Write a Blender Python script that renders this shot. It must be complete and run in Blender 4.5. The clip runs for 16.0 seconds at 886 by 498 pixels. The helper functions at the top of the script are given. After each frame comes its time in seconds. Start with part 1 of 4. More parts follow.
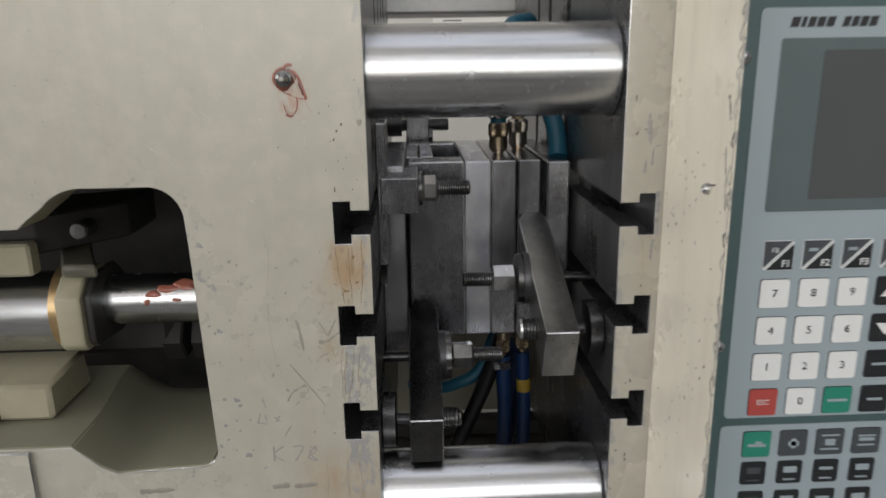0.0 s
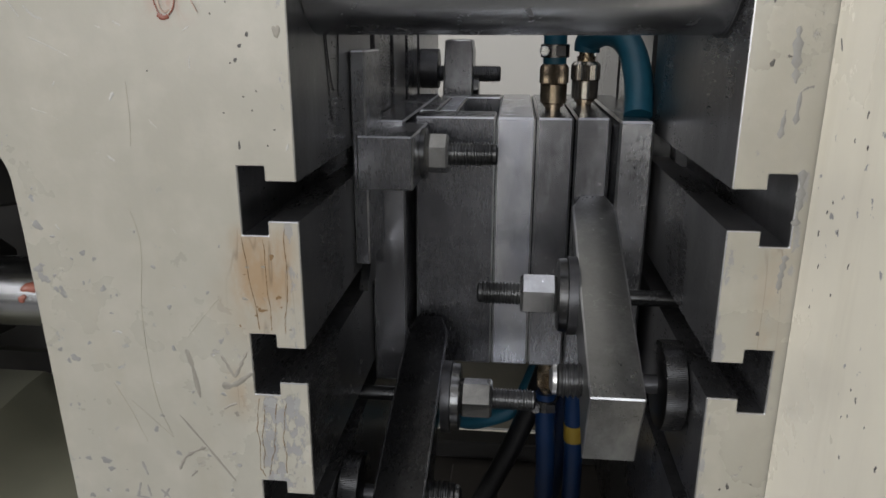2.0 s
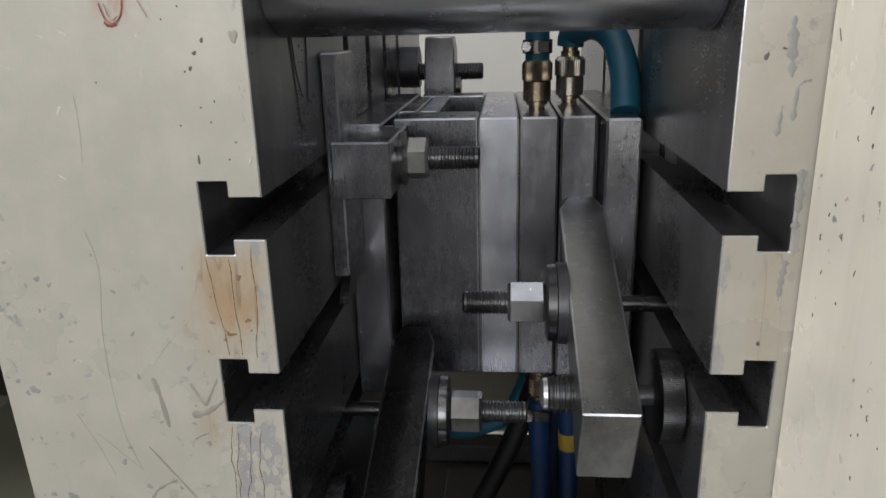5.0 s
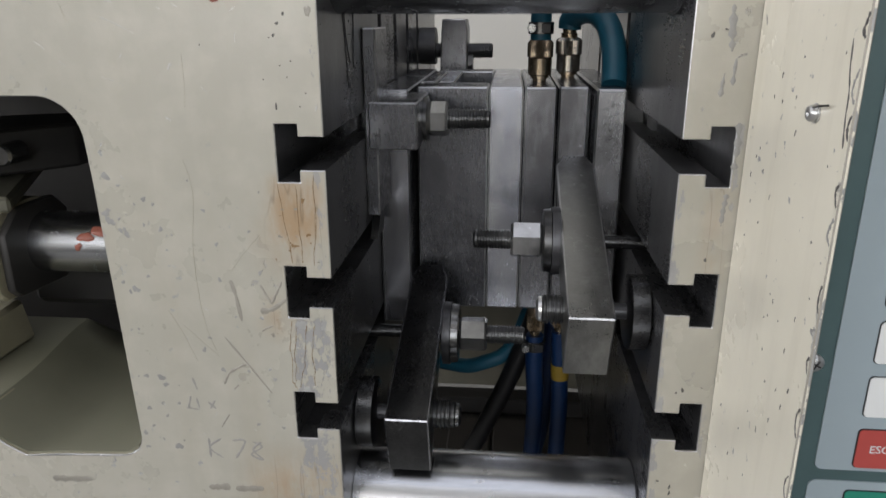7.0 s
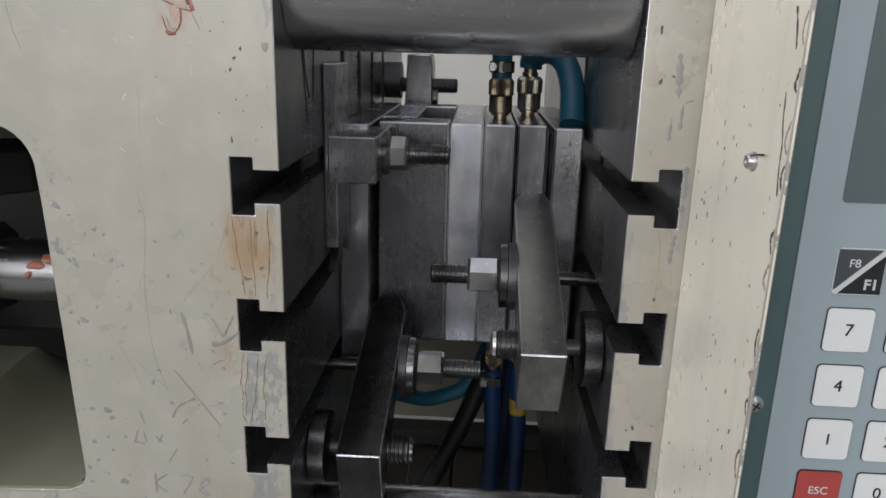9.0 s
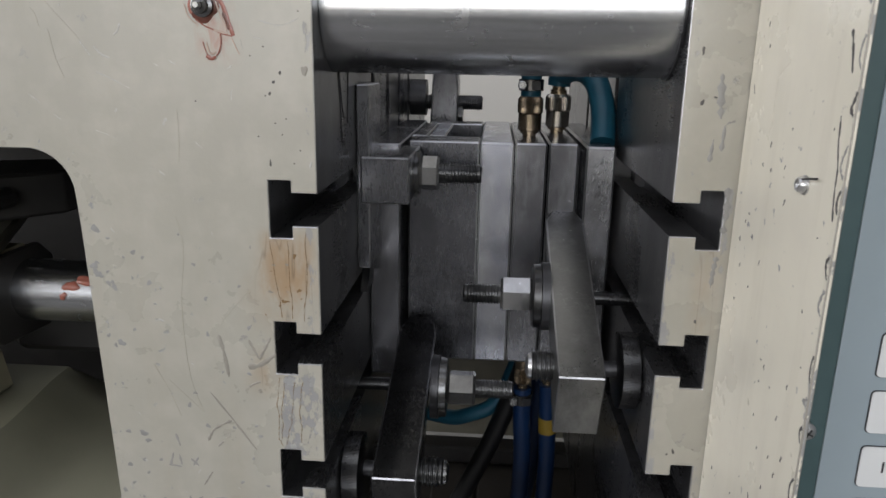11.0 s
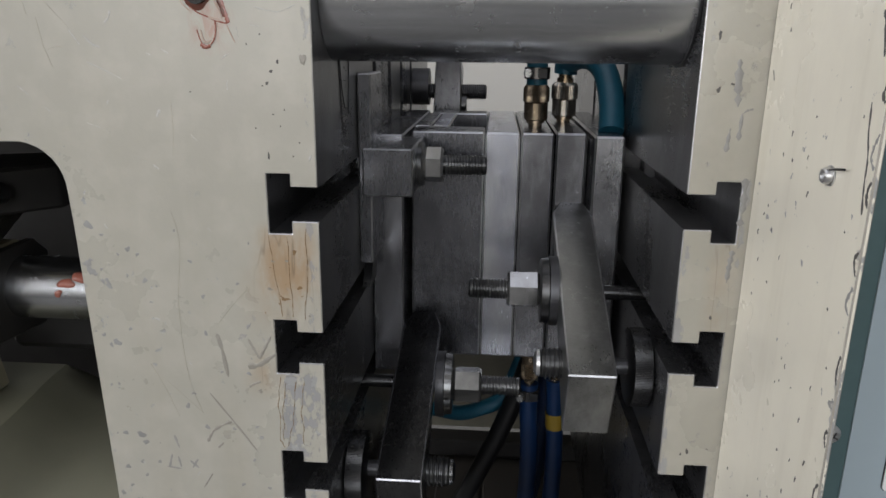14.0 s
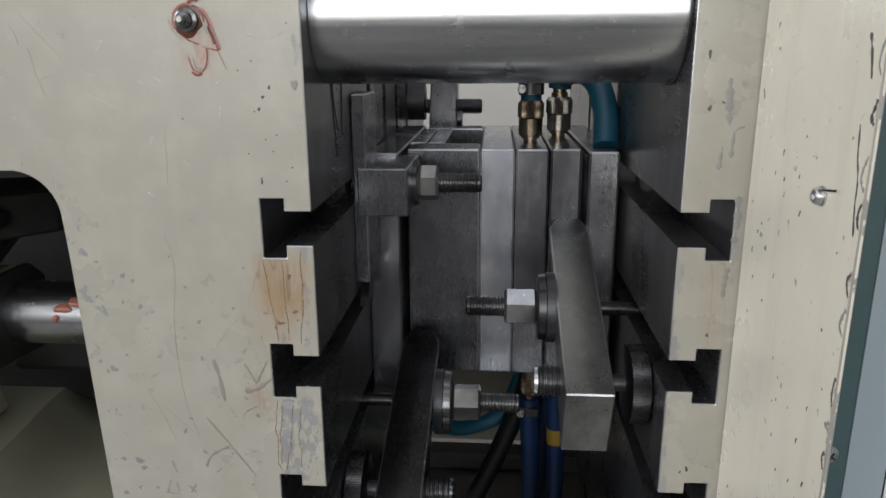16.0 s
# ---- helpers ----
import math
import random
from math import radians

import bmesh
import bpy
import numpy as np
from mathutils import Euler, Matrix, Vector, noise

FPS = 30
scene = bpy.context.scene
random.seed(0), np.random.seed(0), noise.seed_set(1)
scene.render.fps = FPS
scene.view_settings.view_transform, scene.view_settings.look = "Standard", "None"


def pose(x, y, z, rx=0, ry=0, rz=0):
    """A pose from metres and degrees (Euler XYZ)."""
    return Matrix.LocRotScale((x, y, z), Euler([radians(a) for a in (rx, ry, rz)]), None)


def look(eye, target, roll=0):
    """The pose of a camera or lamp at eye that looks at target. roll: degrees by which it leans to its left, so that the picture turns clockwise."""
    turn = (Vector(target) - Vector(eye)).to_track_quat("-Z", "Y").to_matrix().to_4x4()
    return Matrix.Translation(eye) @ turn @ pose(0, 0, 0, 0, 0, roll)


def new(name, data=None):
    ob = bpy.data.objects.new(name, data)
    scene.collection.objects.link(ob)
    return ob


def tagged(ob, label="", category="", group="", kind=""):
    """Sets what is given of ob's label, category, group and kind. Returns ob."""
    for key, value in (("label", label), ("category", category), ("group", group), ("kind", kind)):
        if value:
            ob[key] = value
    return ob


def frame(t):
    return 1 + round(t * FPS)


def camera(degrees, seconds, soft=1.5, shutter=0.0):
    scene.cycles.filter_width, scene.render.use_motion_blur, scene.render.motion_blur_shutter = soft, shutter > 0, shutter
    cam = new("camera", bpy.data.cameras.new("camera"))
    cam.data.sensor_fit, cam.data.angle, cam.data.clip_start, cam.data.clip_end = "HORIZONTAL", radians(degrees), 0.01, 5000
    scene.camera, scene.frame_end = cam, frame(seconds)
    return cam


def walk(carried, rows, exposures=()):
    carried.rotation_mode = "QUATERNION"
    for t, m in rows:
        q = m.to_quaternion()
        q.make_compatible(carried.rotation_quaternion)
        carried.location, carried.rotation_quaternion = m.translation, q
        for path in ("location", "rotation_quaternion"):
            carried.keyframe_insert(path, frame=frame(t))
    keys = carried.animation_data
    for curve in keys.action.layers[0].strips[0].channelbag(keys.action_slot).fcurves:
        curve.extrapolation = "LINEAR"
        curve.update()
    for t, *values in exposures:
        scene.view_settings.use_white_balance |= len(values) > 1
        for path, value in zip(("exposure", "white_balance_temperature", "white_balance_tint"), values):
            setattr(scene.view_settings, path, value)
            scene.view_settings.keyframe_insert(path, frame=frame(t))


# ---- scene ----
cam = camera(64.0, 16.0, shutter=0.5)
PATH = [
    (0, (0.0, 0.012, 1.199), (0.074, 1.944, 0.688), -0.9),
    (0.5, (0.015, 0.086, 1.191), (-0.048, 1.999, 0.612), -1.5),
    (1, (0.033, 0.159, 1.171), (-0.215, 2.057, 0.591), -0.1),
    (1.5, (0.043, 0.188, 1.169), (-0.121, 2.092, 0.58), -0.5),
    (2, (0.053, 0.193, 1.163), (-0.14, 2.097, 0.584), 0.1),
    (2.5, (0.057, 0.199, 1.169), (-0.143, 2.106, 0.601), 0.1),
    (3, (0.058, 0.204, 1.17), (-0.139, 2.112, 0.603), -0.8),
    (5.5, (0.055, 0.212, 1.16), (-0.117, 2.108, 0.549), -1.5),
    (6, (0.053, 0.188, 1.156), (-0.127, 2.078, 0.528), -1.3),
    (6.5, (0.052, 0.136, 1.17), (-0.118, 2.034, 0.563), -0.7),
    (7, (0.055, 0.133, 1.162), (-0.12, 2.025, 0.536), -0.2),
    (7.5, (0.055, 0.124, 1.158), (-0.069, 2.034, 0.578), 2.0),
    (8, (0.06, 0.127, 1.158), (-0.018, 2.045, 0.595), 2.0),
    (8.5, (0.063, 0.131, 1.162), (-0.021, 2.05, 0.606), 1.8),
    (11, (0.051, 0.135, 1.17), (-0.082, 2.062, 0.653), 1.0),
    (11.5, (0.045, 0.14, 1.169), (-0.084, 2.068, 0.655), 1.6),
    (12, (0.046, 0.141, 1.168), (-0.09, 2.066, 0.641), 1.3),
    (12.5, (0.049, 0.14, 1.168), (-0.09, 2.064, 0.639), 1.0),
    (13, (0.048, 0.14, 1.169), (-0.091, 2.065, 0.644), 1.0),
    (13.5, (0.048, 0.143, 1.17), (-0.089, 2.068, 0.644), 0.9),
    (14, (0.049, 0.147, 1.169), (-0.091, 2.066, 0.625), 0.6),
    (14.5, (0.049, 0.151, 1.17), (-0.08, 2.071, 0.627), 0.6),
    (15, (0.046, 0.149, 1.171), (-0.084, 2.072, 0.639), 0.9),
    (15.5, (0.046, 0.146, 1.173), (-0.086, 2.071, 0.648), 0.5),
    (16, (0.052, 0.149, 1.175), (-0.093, 2.074, 0.652), -0.4),
]
walk(cam, [(t, look(eye, target, roll)) for t, eye, target, roll in PATH],
     [(0, 0.05, 6980, 11), (1, 0.08, 6850, 11), (3, 0.2, 6700, 11), (5.5, 0.30, 6700, 11), (6.5, 0.28, 6700, 11), (8.5, 0.18, 6620, 12), (12.5, 0.12, 6620, 12), (16, 0.12, 6620, 11)])

# ---- world and light ----
world = bpy.data.worlds.new("world")
scene.world = world
world.use_nodes = True
wn = world.node_tree.nodes
sky = wn.new("ShaderNodeTexSky")
sky.sky_type = "NISHITA"
sky.sun_disc = False
sky.sun_elevation = radians(38)
sky.sun_rotation = radians(200)
wn["Background"].inputs[1].default_value = 0.1
world.node_tree.links.new(sky.outputs[0], wn["Background"].inputs[0])


def window_light(name, m, w, h, power, colour=(0.97, 0.97, 1.0)):
    lamp = bpy.data.lights.new(name, "AREA")
    lamp.shape, lamp.size, lamp.size_y, lamp.energy, lamp.color = "RECTANGLE", w, h, power, colour
    ob = new(name, lamp)
    ob.matrix_world = m
    return ob


window_light("window_light_back", look((-0.2, -2.78, 1.9), (-0.2, 0, 1.9)), 3.3, 1.44, 42, (0.93, 0.965, 1.0))
window_light("window_light_top", look((0.3, -2.78, 3.42), (0.3, 0, 3.42)), 4.5, 0.5, 10)
window_light("window_light_side", look((-3.12, -1.0, 2.1), (0, -1.0, 2.1)), 2.8, 1.7, 64)
window_light("window_light_rear", look((-3.12, 1.75, 2.1), (0, 1.75, 2.1)), 1.5, 1.7, 38)
window_light("skylight", look((0.0, -0.1, 3.93), (0.0, -0.0999, 0.0)), 3.0, 2.0, 15)


# ---- materials ----
class Mat:
    """A node material under construction."""

    def __init__(self, name, rough=0.5, metal=0.0):
        self.m = bpy.data.materials.new(name)
        self.m.use_nodes = True
        self.n, self.l = self.m.node_tree.nodes, self.m.node_tree.links
        self.b = self.n["Principled BSDF"]
        self.b.inputs["Roughness"].default_value = rough
        self.b.inputs["Metallic"].default_value = metal
        self.tc = self.n.new("ShaderNodeTexCoord")

    def coords(self, scale=(1, 1, 1), loc=(0, 0, 0), rot=(0, 0, 0)):
        mp = self.n.new("ShaderNodeMapping")
        mp.inputs["Scale"].default_value = scale
        mp.inputs["Location"].default_value = loc
        mp.inputs["Rotation"].default_value = rot
        self.l.new(self.tc.outputs["Object"], mp.inputs[0])
        return mp.outputs[0]

    def noise(self, scale, detail=4, rough=0.55, co=None, dist=0.0):
        t = self.n.new("ShaderNodeTexNoise")
        t.inputs["Scale"].default_value, t.inputs["Detail"].default_value = scale, detail
        t.inputs["Roughness"].default_value, t.inputs["Distortion"].default_value = rough, dist
        self.l.new(co or self.tc.outputs["Object"], t.inputs["Vector"])
        return t.outputs["Fac"]

    def ramp(self, fac, stops):
        r = self.n.new("ShaderNodeValToRGB")
        while len(r.color_ramp.elements) < len(stops):
            r.color_ramp.elements.new(0.5)
        for e, (p, c) in zip(r.color_ramp.elements, stops):
            e.position = p
            e.color = (*c, 1) if isinstance(c, tuple) else (c, c, c, 1)
        self.l.new(fac, r.inputs[0])
        return r.outputs[0]

    def math(self, op, a, b=0.0, clamp=False):
        k = self.n.new("ShaderNodeMath")
        k.operation, k.use_clamp = op, clamp
        for i, v in enumerate((a, b)):
            if isinstance(v, (int, float)):
                k.inputs[i].default_value = v
            else:
                self.l.new(v, k.inputs[i])
        return k.outputs[0]

    def mix(self, fac, a, b):
        k = self.n.new("ShaderNodeMix")
        k.data_type = "RGBA"
        for i, v in ((0, fac), (6, a), (7, b)):
            if isinstance(v, (int, float)):
                k.inputs[i].default_value = v
            elif isinstance(v, tuple):
                k.inputs[i].default_value = (*v, 1)
            else:
                self.l.new(v, k.inputs[i])
        return k.outputs[2]

    def box(self, lo, hi, soft):
        """1 inside a box of the object's space, falling to 0 over soft metres."""
        sep = self.n.new("ShaderNodeSeparateXYZ")
        self.l.new(self.tc.outputs["Object"], sep.inputs[0])
        out = None
        for i in range(3):
            if lo[i] is None:
                continue
            c, h = (lo[i] + hi[i]) / 2, (hi[i] - lo[i]) / 2
            d = self.math("ABSOLUTE", self.math("SUBTRACT", sep.outputs[i], c))
            f = self.math("DIVIDE", self.math("SUBTRACT", h + soft / 2, d), soft, True)
            out = f if out is None else self.math("MULTIPLY", out, f)
        return out

    def colour(self, v):
        if isinstance(v, tuple):
            self.b.inputs["Base Color"].default_value = (*v, 1)
        else:
            self.l.new(v, self.b.inputs["Base Color"])
        return self

    def rough(self, fac, lo, hi):
        r = self.n.new("ShaderNodeMapRange")
        r.inputs[3].default_value, r.inputs[4].default_value = lo, hi
        self.l.new(fac, r.inputs[0])
        self.l.new(r.outputs[0], self.b.inputs["Roughness"])
        return self

    def bump(self, fac, strength=0.2, dist=0.001):
        k = self.n.new("ShaderNodeBump")
        k.inputs["Strength"].default_value, k.inputs["Distance"].default_value = strength, dist
        self.l.new(fac, k.inputs["Height"])
        self.l.new(k.outputs[0], self.b.inputs["Normal"])
        return self

    def metal(self, fac):
        self.l.new(fac, self.b.inputs["Metallic"])
        return self


CREAM = (0.58, 0.55, 0.465)
CREAM_DIRTY = (0.45, 0.425, 0.345)
BARE = (0.34, 0.335, 0.34)
RUST = (0.36, 0.245, 0.14)


# tone: scales the one cream by how brightly that side is lit
def cream_paint(name, worn_boxes=(), rust_boxes=(), chips=0.0, tone=1.0, rust=0.78, grease=None, scuffs=0.10):
    m = Mat(name, 0.38)
    m.b.inputs["Specular IOR Level"].default_value = 0.85
    big = m.ramp(m.noise(7, 3), [(0.3, 0.0), (0.72, 1.0)])
    fine = m.noise(60, 5)
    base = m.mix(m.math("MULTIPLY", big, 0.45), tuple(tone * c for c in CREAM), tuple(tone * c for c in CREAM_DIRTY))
    base = m.mix(m.math("MULTIPLY", m.ramp(fine, [(0.45, 0.0), (0.8, 1.0)]), 0.25), base, (0.66, 0.61, 0.53))
    streak = m.ramp(m.noise(5, 5, 0.6, m.coords((14, 14, 1.2))), [(0.52, 0.0), (0.72, 1.0)])
    base = m.mix(m.math("MULTIPLY", streak, 0.16), base, (0.33, 0.28, 0.19))
    scuff = m.ramp(m.noise(16, 6, 0.68, m.coords((3.2, 1, 0.8), (0, 0, 0), (0, 0.6, 0))), [(0.36, 0.0), (0.62, 0.4), (0.9, 1.0)])
    base = m.mix(m.math("MULTIPLY", scuff, scuffs), base, (0.72, 0.70, 0.64))
    smear = m.ramp(m.noise(11, 5, 0.6, m.coords((1, 1, 0.5), (4, 2, 9))), [(0.42, 0.0), (0.75, 1.0)])
    base = m.mix(m.math("MULTIPLY", smear, 0.22), base, (0.36, 0.35, 0.31))
    for lo, hi, soft in rust_boxes:
        k = m.math("MULTIPLY", m.box(lo, hi, soft), m.ramp(m.noise(80, 7, 0.7, m.coords((1, 1, 0.4))), [(0.38, 0.15), (0.58, 1.0)]))
        base = m.mix(m.math("MULTIPLY", k, rust), base, RUST)
        crack = m.ramp(m.noise(95, 2, 0.5, m.coords((1, 1, 0.09))), [(0.487, 0.0), (0.5, 1.0), (0.513, 0.0)])
        base = m.mix(m.math("MULTIPLY", m.math("MULTIPLY", crack, m.box(lo, hi, soft / 3)), 0.4), base, (0.10, 0.07, 0.04))
    if grease:
        k = m.math("MULTIPLY", m.box(*grease), m.ramp(m.noise(150, 5, 0.65, m.coords((1, 1, 0.5), (2, 1, 4), (0, 0.4, 0)), 1.2), [(0.42, 0.0), (0.66, 1.0)]))
        base = m.mix(m.math("MULTIPLY", k, 0.75), base, (0.36, 0.15, 0.10))
    bare = m.ramp(m.noise(150, 5, 0.6), [(0.655 - chips, 0.0), (0.668 - chips, 1.0)])
    bare = m.math("MULTIPLY", bare, m.ramp(m.noise(9, 2), [(0.45, 0.0), (0.58, 1.0)]))
    for lo, hi, soft, amount in worn_boxes:
        k = m.math("MULTIPLY", m.box(lo, hi, soft), amount)
        pat = m.ramp(m.math("ADD", m.noise(170, 7, 0.68, m.coords((1, 1, 0.55))), m.math("MULTIPLY", m.math("SUBTRACT", k, 1.0), 0.35)), [(0.475, 0.0), (0.49, 1.0)])
        bare = m.math("MAXIMUM", bare, m.math("MULTIPLY", pat, k, True))
    bare = m.math("MINIMUM", bare, 1.0)
    m.colour(m.mix(bare, base, m.mix(fine, (0.22, 0.22, 0.22), (0.38, 0.375, 0.365))))
    m.rough(m.math("SUBTRACT", m.math("ADD", m.math("MULTIPLY", fine, 0.5), m.math("MULTIPLY", big, 0.5)), m.math("MULTIPLY", smear, 0.25)), 0.20, 0.42)
    hgt = m.math("SUBTRACT", m.math("MULTIPLY", m.noise(260, 4), 0.35), bare)
    m.bump(m.math("ADD", hgt, m.math("MULTIPLY", m.noise(28, 3), 0.8)), 0.5, 0.0006)
    return m.m


def steel(name, dark, light, lo=0.28, hi=0.5, brush=(1, 1, 1), stain=0.4, metal=0.9, pits=0.5, pit_box=None):
    """Machined tool steel with oil stains, grinding marks and small dings."""
    dark, light = (tuple(min(0.85, 1.05 * x) for x in v) for v in (dark, light))
    hi = hi - 0.03
    m = Mat(name, 0.4, metal)
    grain = m.noise(900, 3, 0.6, m.coords(tuple(max(0.25, v) for v in brush)))
    cloud = m.noise(14, 5, 0.6, dist=0.6)
    c = m.mix(m.ramp(cloud, [(0.3, 0.0), (0.68, 1.0)]), dark, light)
    c = m.mix(m.math("MULTIPLY", m.ramp(m.noise(36, 6, 0.7), [(0.5, 0.0), (0.8, 1.0)]), 0.4 * stain), c, tuple(0.45 * x for x in dark))
    # lighter upright streaks: polished patches, and sheen painted into the colour
    polish_sheen = m.ramp(m.noise(26, 6, 0.7, m.coords((1, 1, 0.35), (6, 2, 3))), [(0.5, 0.0), (0.74, 1.0)])
    c = m.mix(m.math("MULTIPLY", polish_sheen, 0.55), c, tuple(min(0.9, 1.9 * x) for x in light))
    mottle = m.noise(520, 4, 0.6)
    c = m.mix(m.ramp(mottle, [(0.32, 0.0), (0.5, 0.5), (0.66, 1.0)]), m.mix(0.04, c, (0.015, 0.015, 0.016)), m.mix(0.015, c, (0.9, 0.9, 0.92)))
    pit = m.ramp(m.noise(330, 4, 0.7), [(0.69, 0.0), (0.72, 1.0)])
    c = m.mix(m.math("MULTIPLY", pit, pits), c, (0.05, 0.045, 0.04))
    if pit_box:
        spot = m.ramp(m.noise(420, 6, 0.75), [(0.53, 0.0), (0.62, 1.0)])
        c = m.mix(m.math("MULTIPLY", m.math("MULTIPLY", spot, m.box(*pit_box)), 0.85), c, (0.03, 0.03, 0.03))
    hair = m.ramp(m.noise(55, 2, 0.5, m.coords((1, 1, 6), (1, 5, 2), (0.5, 0.7, 0.2))), [(0.494, 0.0), (0.5, 1.0), (0.506, 0.0)])
    hair = m.math("MULTIPLY", hair, m.ramp(m.noise(22, 2, 0.5, m.coords((1, 1, 1), (8, 3, 5))), [(0.55, 0.0), (0.62, 1.0)]))
    c = m.mix(m.math("MULTIPLY", hair, 0.25), c, tuple(min(1, 2.4 * x) for x in light))
    nick = m.ramp(m.noise(210, 3, 0.6, m.coords((1, 1, 1), (3, 7, 1))), [(0.705, 0.0), (0.72, 1.0)])
    c = m.mix(m.math("MULTIPLY", nick, pits), c, tuple(min(1, 2.2 * x) for x in light))
    m.colour(c)
    m.rough(m.math("ADD", m.math("MULTIPLY", grain, 0.35), m.math("MULTIPLY", cloud, 0.65)), lo, hi)
    m.bump(m.math("ADD", m.math("SUBTRACT", m.math("MULTIPLY", grain, 0.05), pit), m.math("MULTIPLY", m.noise(35, 3), 1.8)), 0.35, 0.0004)
    return m.m


def plain(name, c, rough=0.5, metal=0.0, var=0.25, scale=60.0, bump=0.15):
    m = Mat(name, rough, metal)
    f = m.noise(scale, 5, 0.6)
    g = m.noise(scale / 8, 3)
    col = m.mix(f, tuple(x * (1 - var) for x in c), tuple(min(1, x * (1 + var)) for x in c))
    col = m.mix(m.math("MULTIPLY", m.ramp(g, [(0.5, 0.0), (0.75, 1.0)]), 0.4), col, tuple(x * (1 - 1.6 * var) for x in c))
    m.colour(col)
    m.rough(f, max(0.02, rough - 0.1), rough + 0.12)
    if bump:
        m.bump(f, bump, 0.0005)
    return m.m


SLOT_Z = (1.1015, 1.0325, 0.9635)
XL, XR = -0.029, 0.132          # mould faces of the two platens
YL, YR = 0.450, 0.455           # their front sides
# the common cream, its tone lowered to this front's dimmer light
M_PLATEN_L = cream_paint("moving_platen_paint", worn_boxes=[
    ((-0.053, 0.44, 0.905), (-0.028, 0.46, 1.022), 0.010, 0.93),
    ((-0.037, 0.44, 1.03), (-0.028, 0.46, 1.26), 0.008, 0.80),
    ((-0.150, 0.44, 0.93), (-0.134, 0.46, 1.11), 0.016, 0.48)],
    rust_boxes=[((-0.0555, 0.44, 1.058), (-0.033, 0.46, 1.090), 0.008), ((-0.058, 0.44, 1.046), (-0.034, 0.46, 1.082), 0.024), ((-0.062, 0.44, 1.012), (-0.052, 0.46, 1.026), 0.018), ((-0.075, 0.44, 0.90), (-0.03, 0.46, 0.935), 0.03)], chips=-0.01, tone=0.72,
    grease=((-0.079, 0.44, 1.170), (-0.066, 0.46, 1.194), 0.014))
# the same cream, darkened for the strip's shade beside the housing
M_PLATEN_R = cream_paint("fixed_platen_paint_shaded", worn_boxes=[
    ((0.128, 0.44, 0.85), (0.138, 0.47, 1.09), 0.008, 0.93),
    ((0.146, 0.44, 1.085), (0.158, 0.47, 1.19), 0.014, 0.72), ((0.154, 0.44, 1.075), (0.159, 0.47, 1.122), 0.006, 0.92),
    ((0.154, 0.44, 1.006), (0.159, 0.47, 1.05), 0.006, 0.85), ((0.154, 0.44, 0.938), (0.159, 0.47, 0.982), 0.006, 0.8)],
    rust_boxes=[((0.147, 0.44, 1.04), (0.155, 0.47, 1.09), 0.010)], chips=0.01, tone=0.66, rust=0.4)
# the same cream, lightened because this side faces the window
M_HOUSING = cream_paint("housing_paint_lit", worn_boxes=[((0.15, 0.352, 0.7), (0.17, 0.3636, 1.4), 0.006, 0.90)], chips=-0.005, tone=1.42, scuffs=0.03)
M_CREAM = cream_paint("machine_paint", chips=-0.02)
# cream with grime, and with the opening's shade mixed into the colour
M_GRIMY_SHADED = plain("grimy_shaded_cream", (0.32, 0.295, 0.21), 0.42, 0, 0.25, 40)
# guard's cream with the shade below the mould put into its colour
M_SHEET = plain("shaded_guard_paint", (0.21, 0.195, 0.15), 0.5, 0, 0.25, 30, 0.05)
M_FACE = steel("platen_face_steel", (0.075, 0.075, 0.079), (0.155, 0.155, 0.16), 0.18, 0.42, (1, 0.08, 1), 0.5, metal=0.8)
M_MOULD = steel("mould_steel", (0.14, 0.14, 0.15), (0.32, 0.32, 0.34), 0.14, 0.40, (1, 1, 0.1), 0.4)
M_MOULD_DARK = steel("dark_mould_steel", (0.065, 0.065, 0.072), (0.135, 0.135, 0.145), 0.16, 0.42, (1, 1, 0.1), 0.5)
# mould steel lightened and blued: the window's sheen as colour
M_MOULD_LIGHT = steel("bluish_sheen_steel", (0.29, 0.30, 0.34), (0.57, 0.58, 0.65), 0.16, 0.38, (1, 1, 0.1), 0.2)
M_CLAMP = steel("clamp_steel", (0.17, 0.17, 0.165), (0.32, 0.32, 0.31), 0.18, 0.44, (1, 0.1, 1), 0.5)
M_CLAMP_DARK = steel("blackened_clamp_steel", (0.030, 0.030, 0.032), (0.068, 0.068, 0.068), 0.18, 0.42, (1, 0.1, 1), 0.5)
M_BLACK = steel("black_oxide", (0.03, 0.03, 0.032), (0.075, 0.075, 0.08), 0.3, 0.5, (1, 1, 1), 0.3, 0.6)
M_PITTED = steel("pitted_mould_steel", (0.18, 0.18, 0.19), (0.36, 0.36, 0.375), 0.14, 0.40, (1, 1, 0.1), 0.4, pit_box=((0.113, 0.58, 1.075), (0.127, 0.6, 1.112), 0.014))
M_EDGE = steel("worn_bright_edge", (0.2, 0.2, 0.205), (0.62, 0.62, 0.63), 0.25, 0.45)
M_NUT = steel("worn_nut_steel", (0.09, 0.09, 0.09), (0.22, 0.22, 0.217), 0.12, 0.36, (1, 1, 1), 0.4)
M_SHINY = steel("rubbed_nut_steel", (0.15, 0.15, 0.15), (0.46, 0.46, 0.455), 0.10, 0.28, (1, 1, 1), 0.4, pits=0.8)
M_THREAD = steel("thread_steel", (0.04, 0.04, 0.04), (0.14, 0.14, 0.14), 0.25, 0.45, (1, 1, 1), 0.3)
M_NICKEL = steel("worn_nickel", (0.22, 0.20, 0.17), (0.55, 0.51, 0.45), 0.12, 0.34, (1, 1, 1), 0.4)
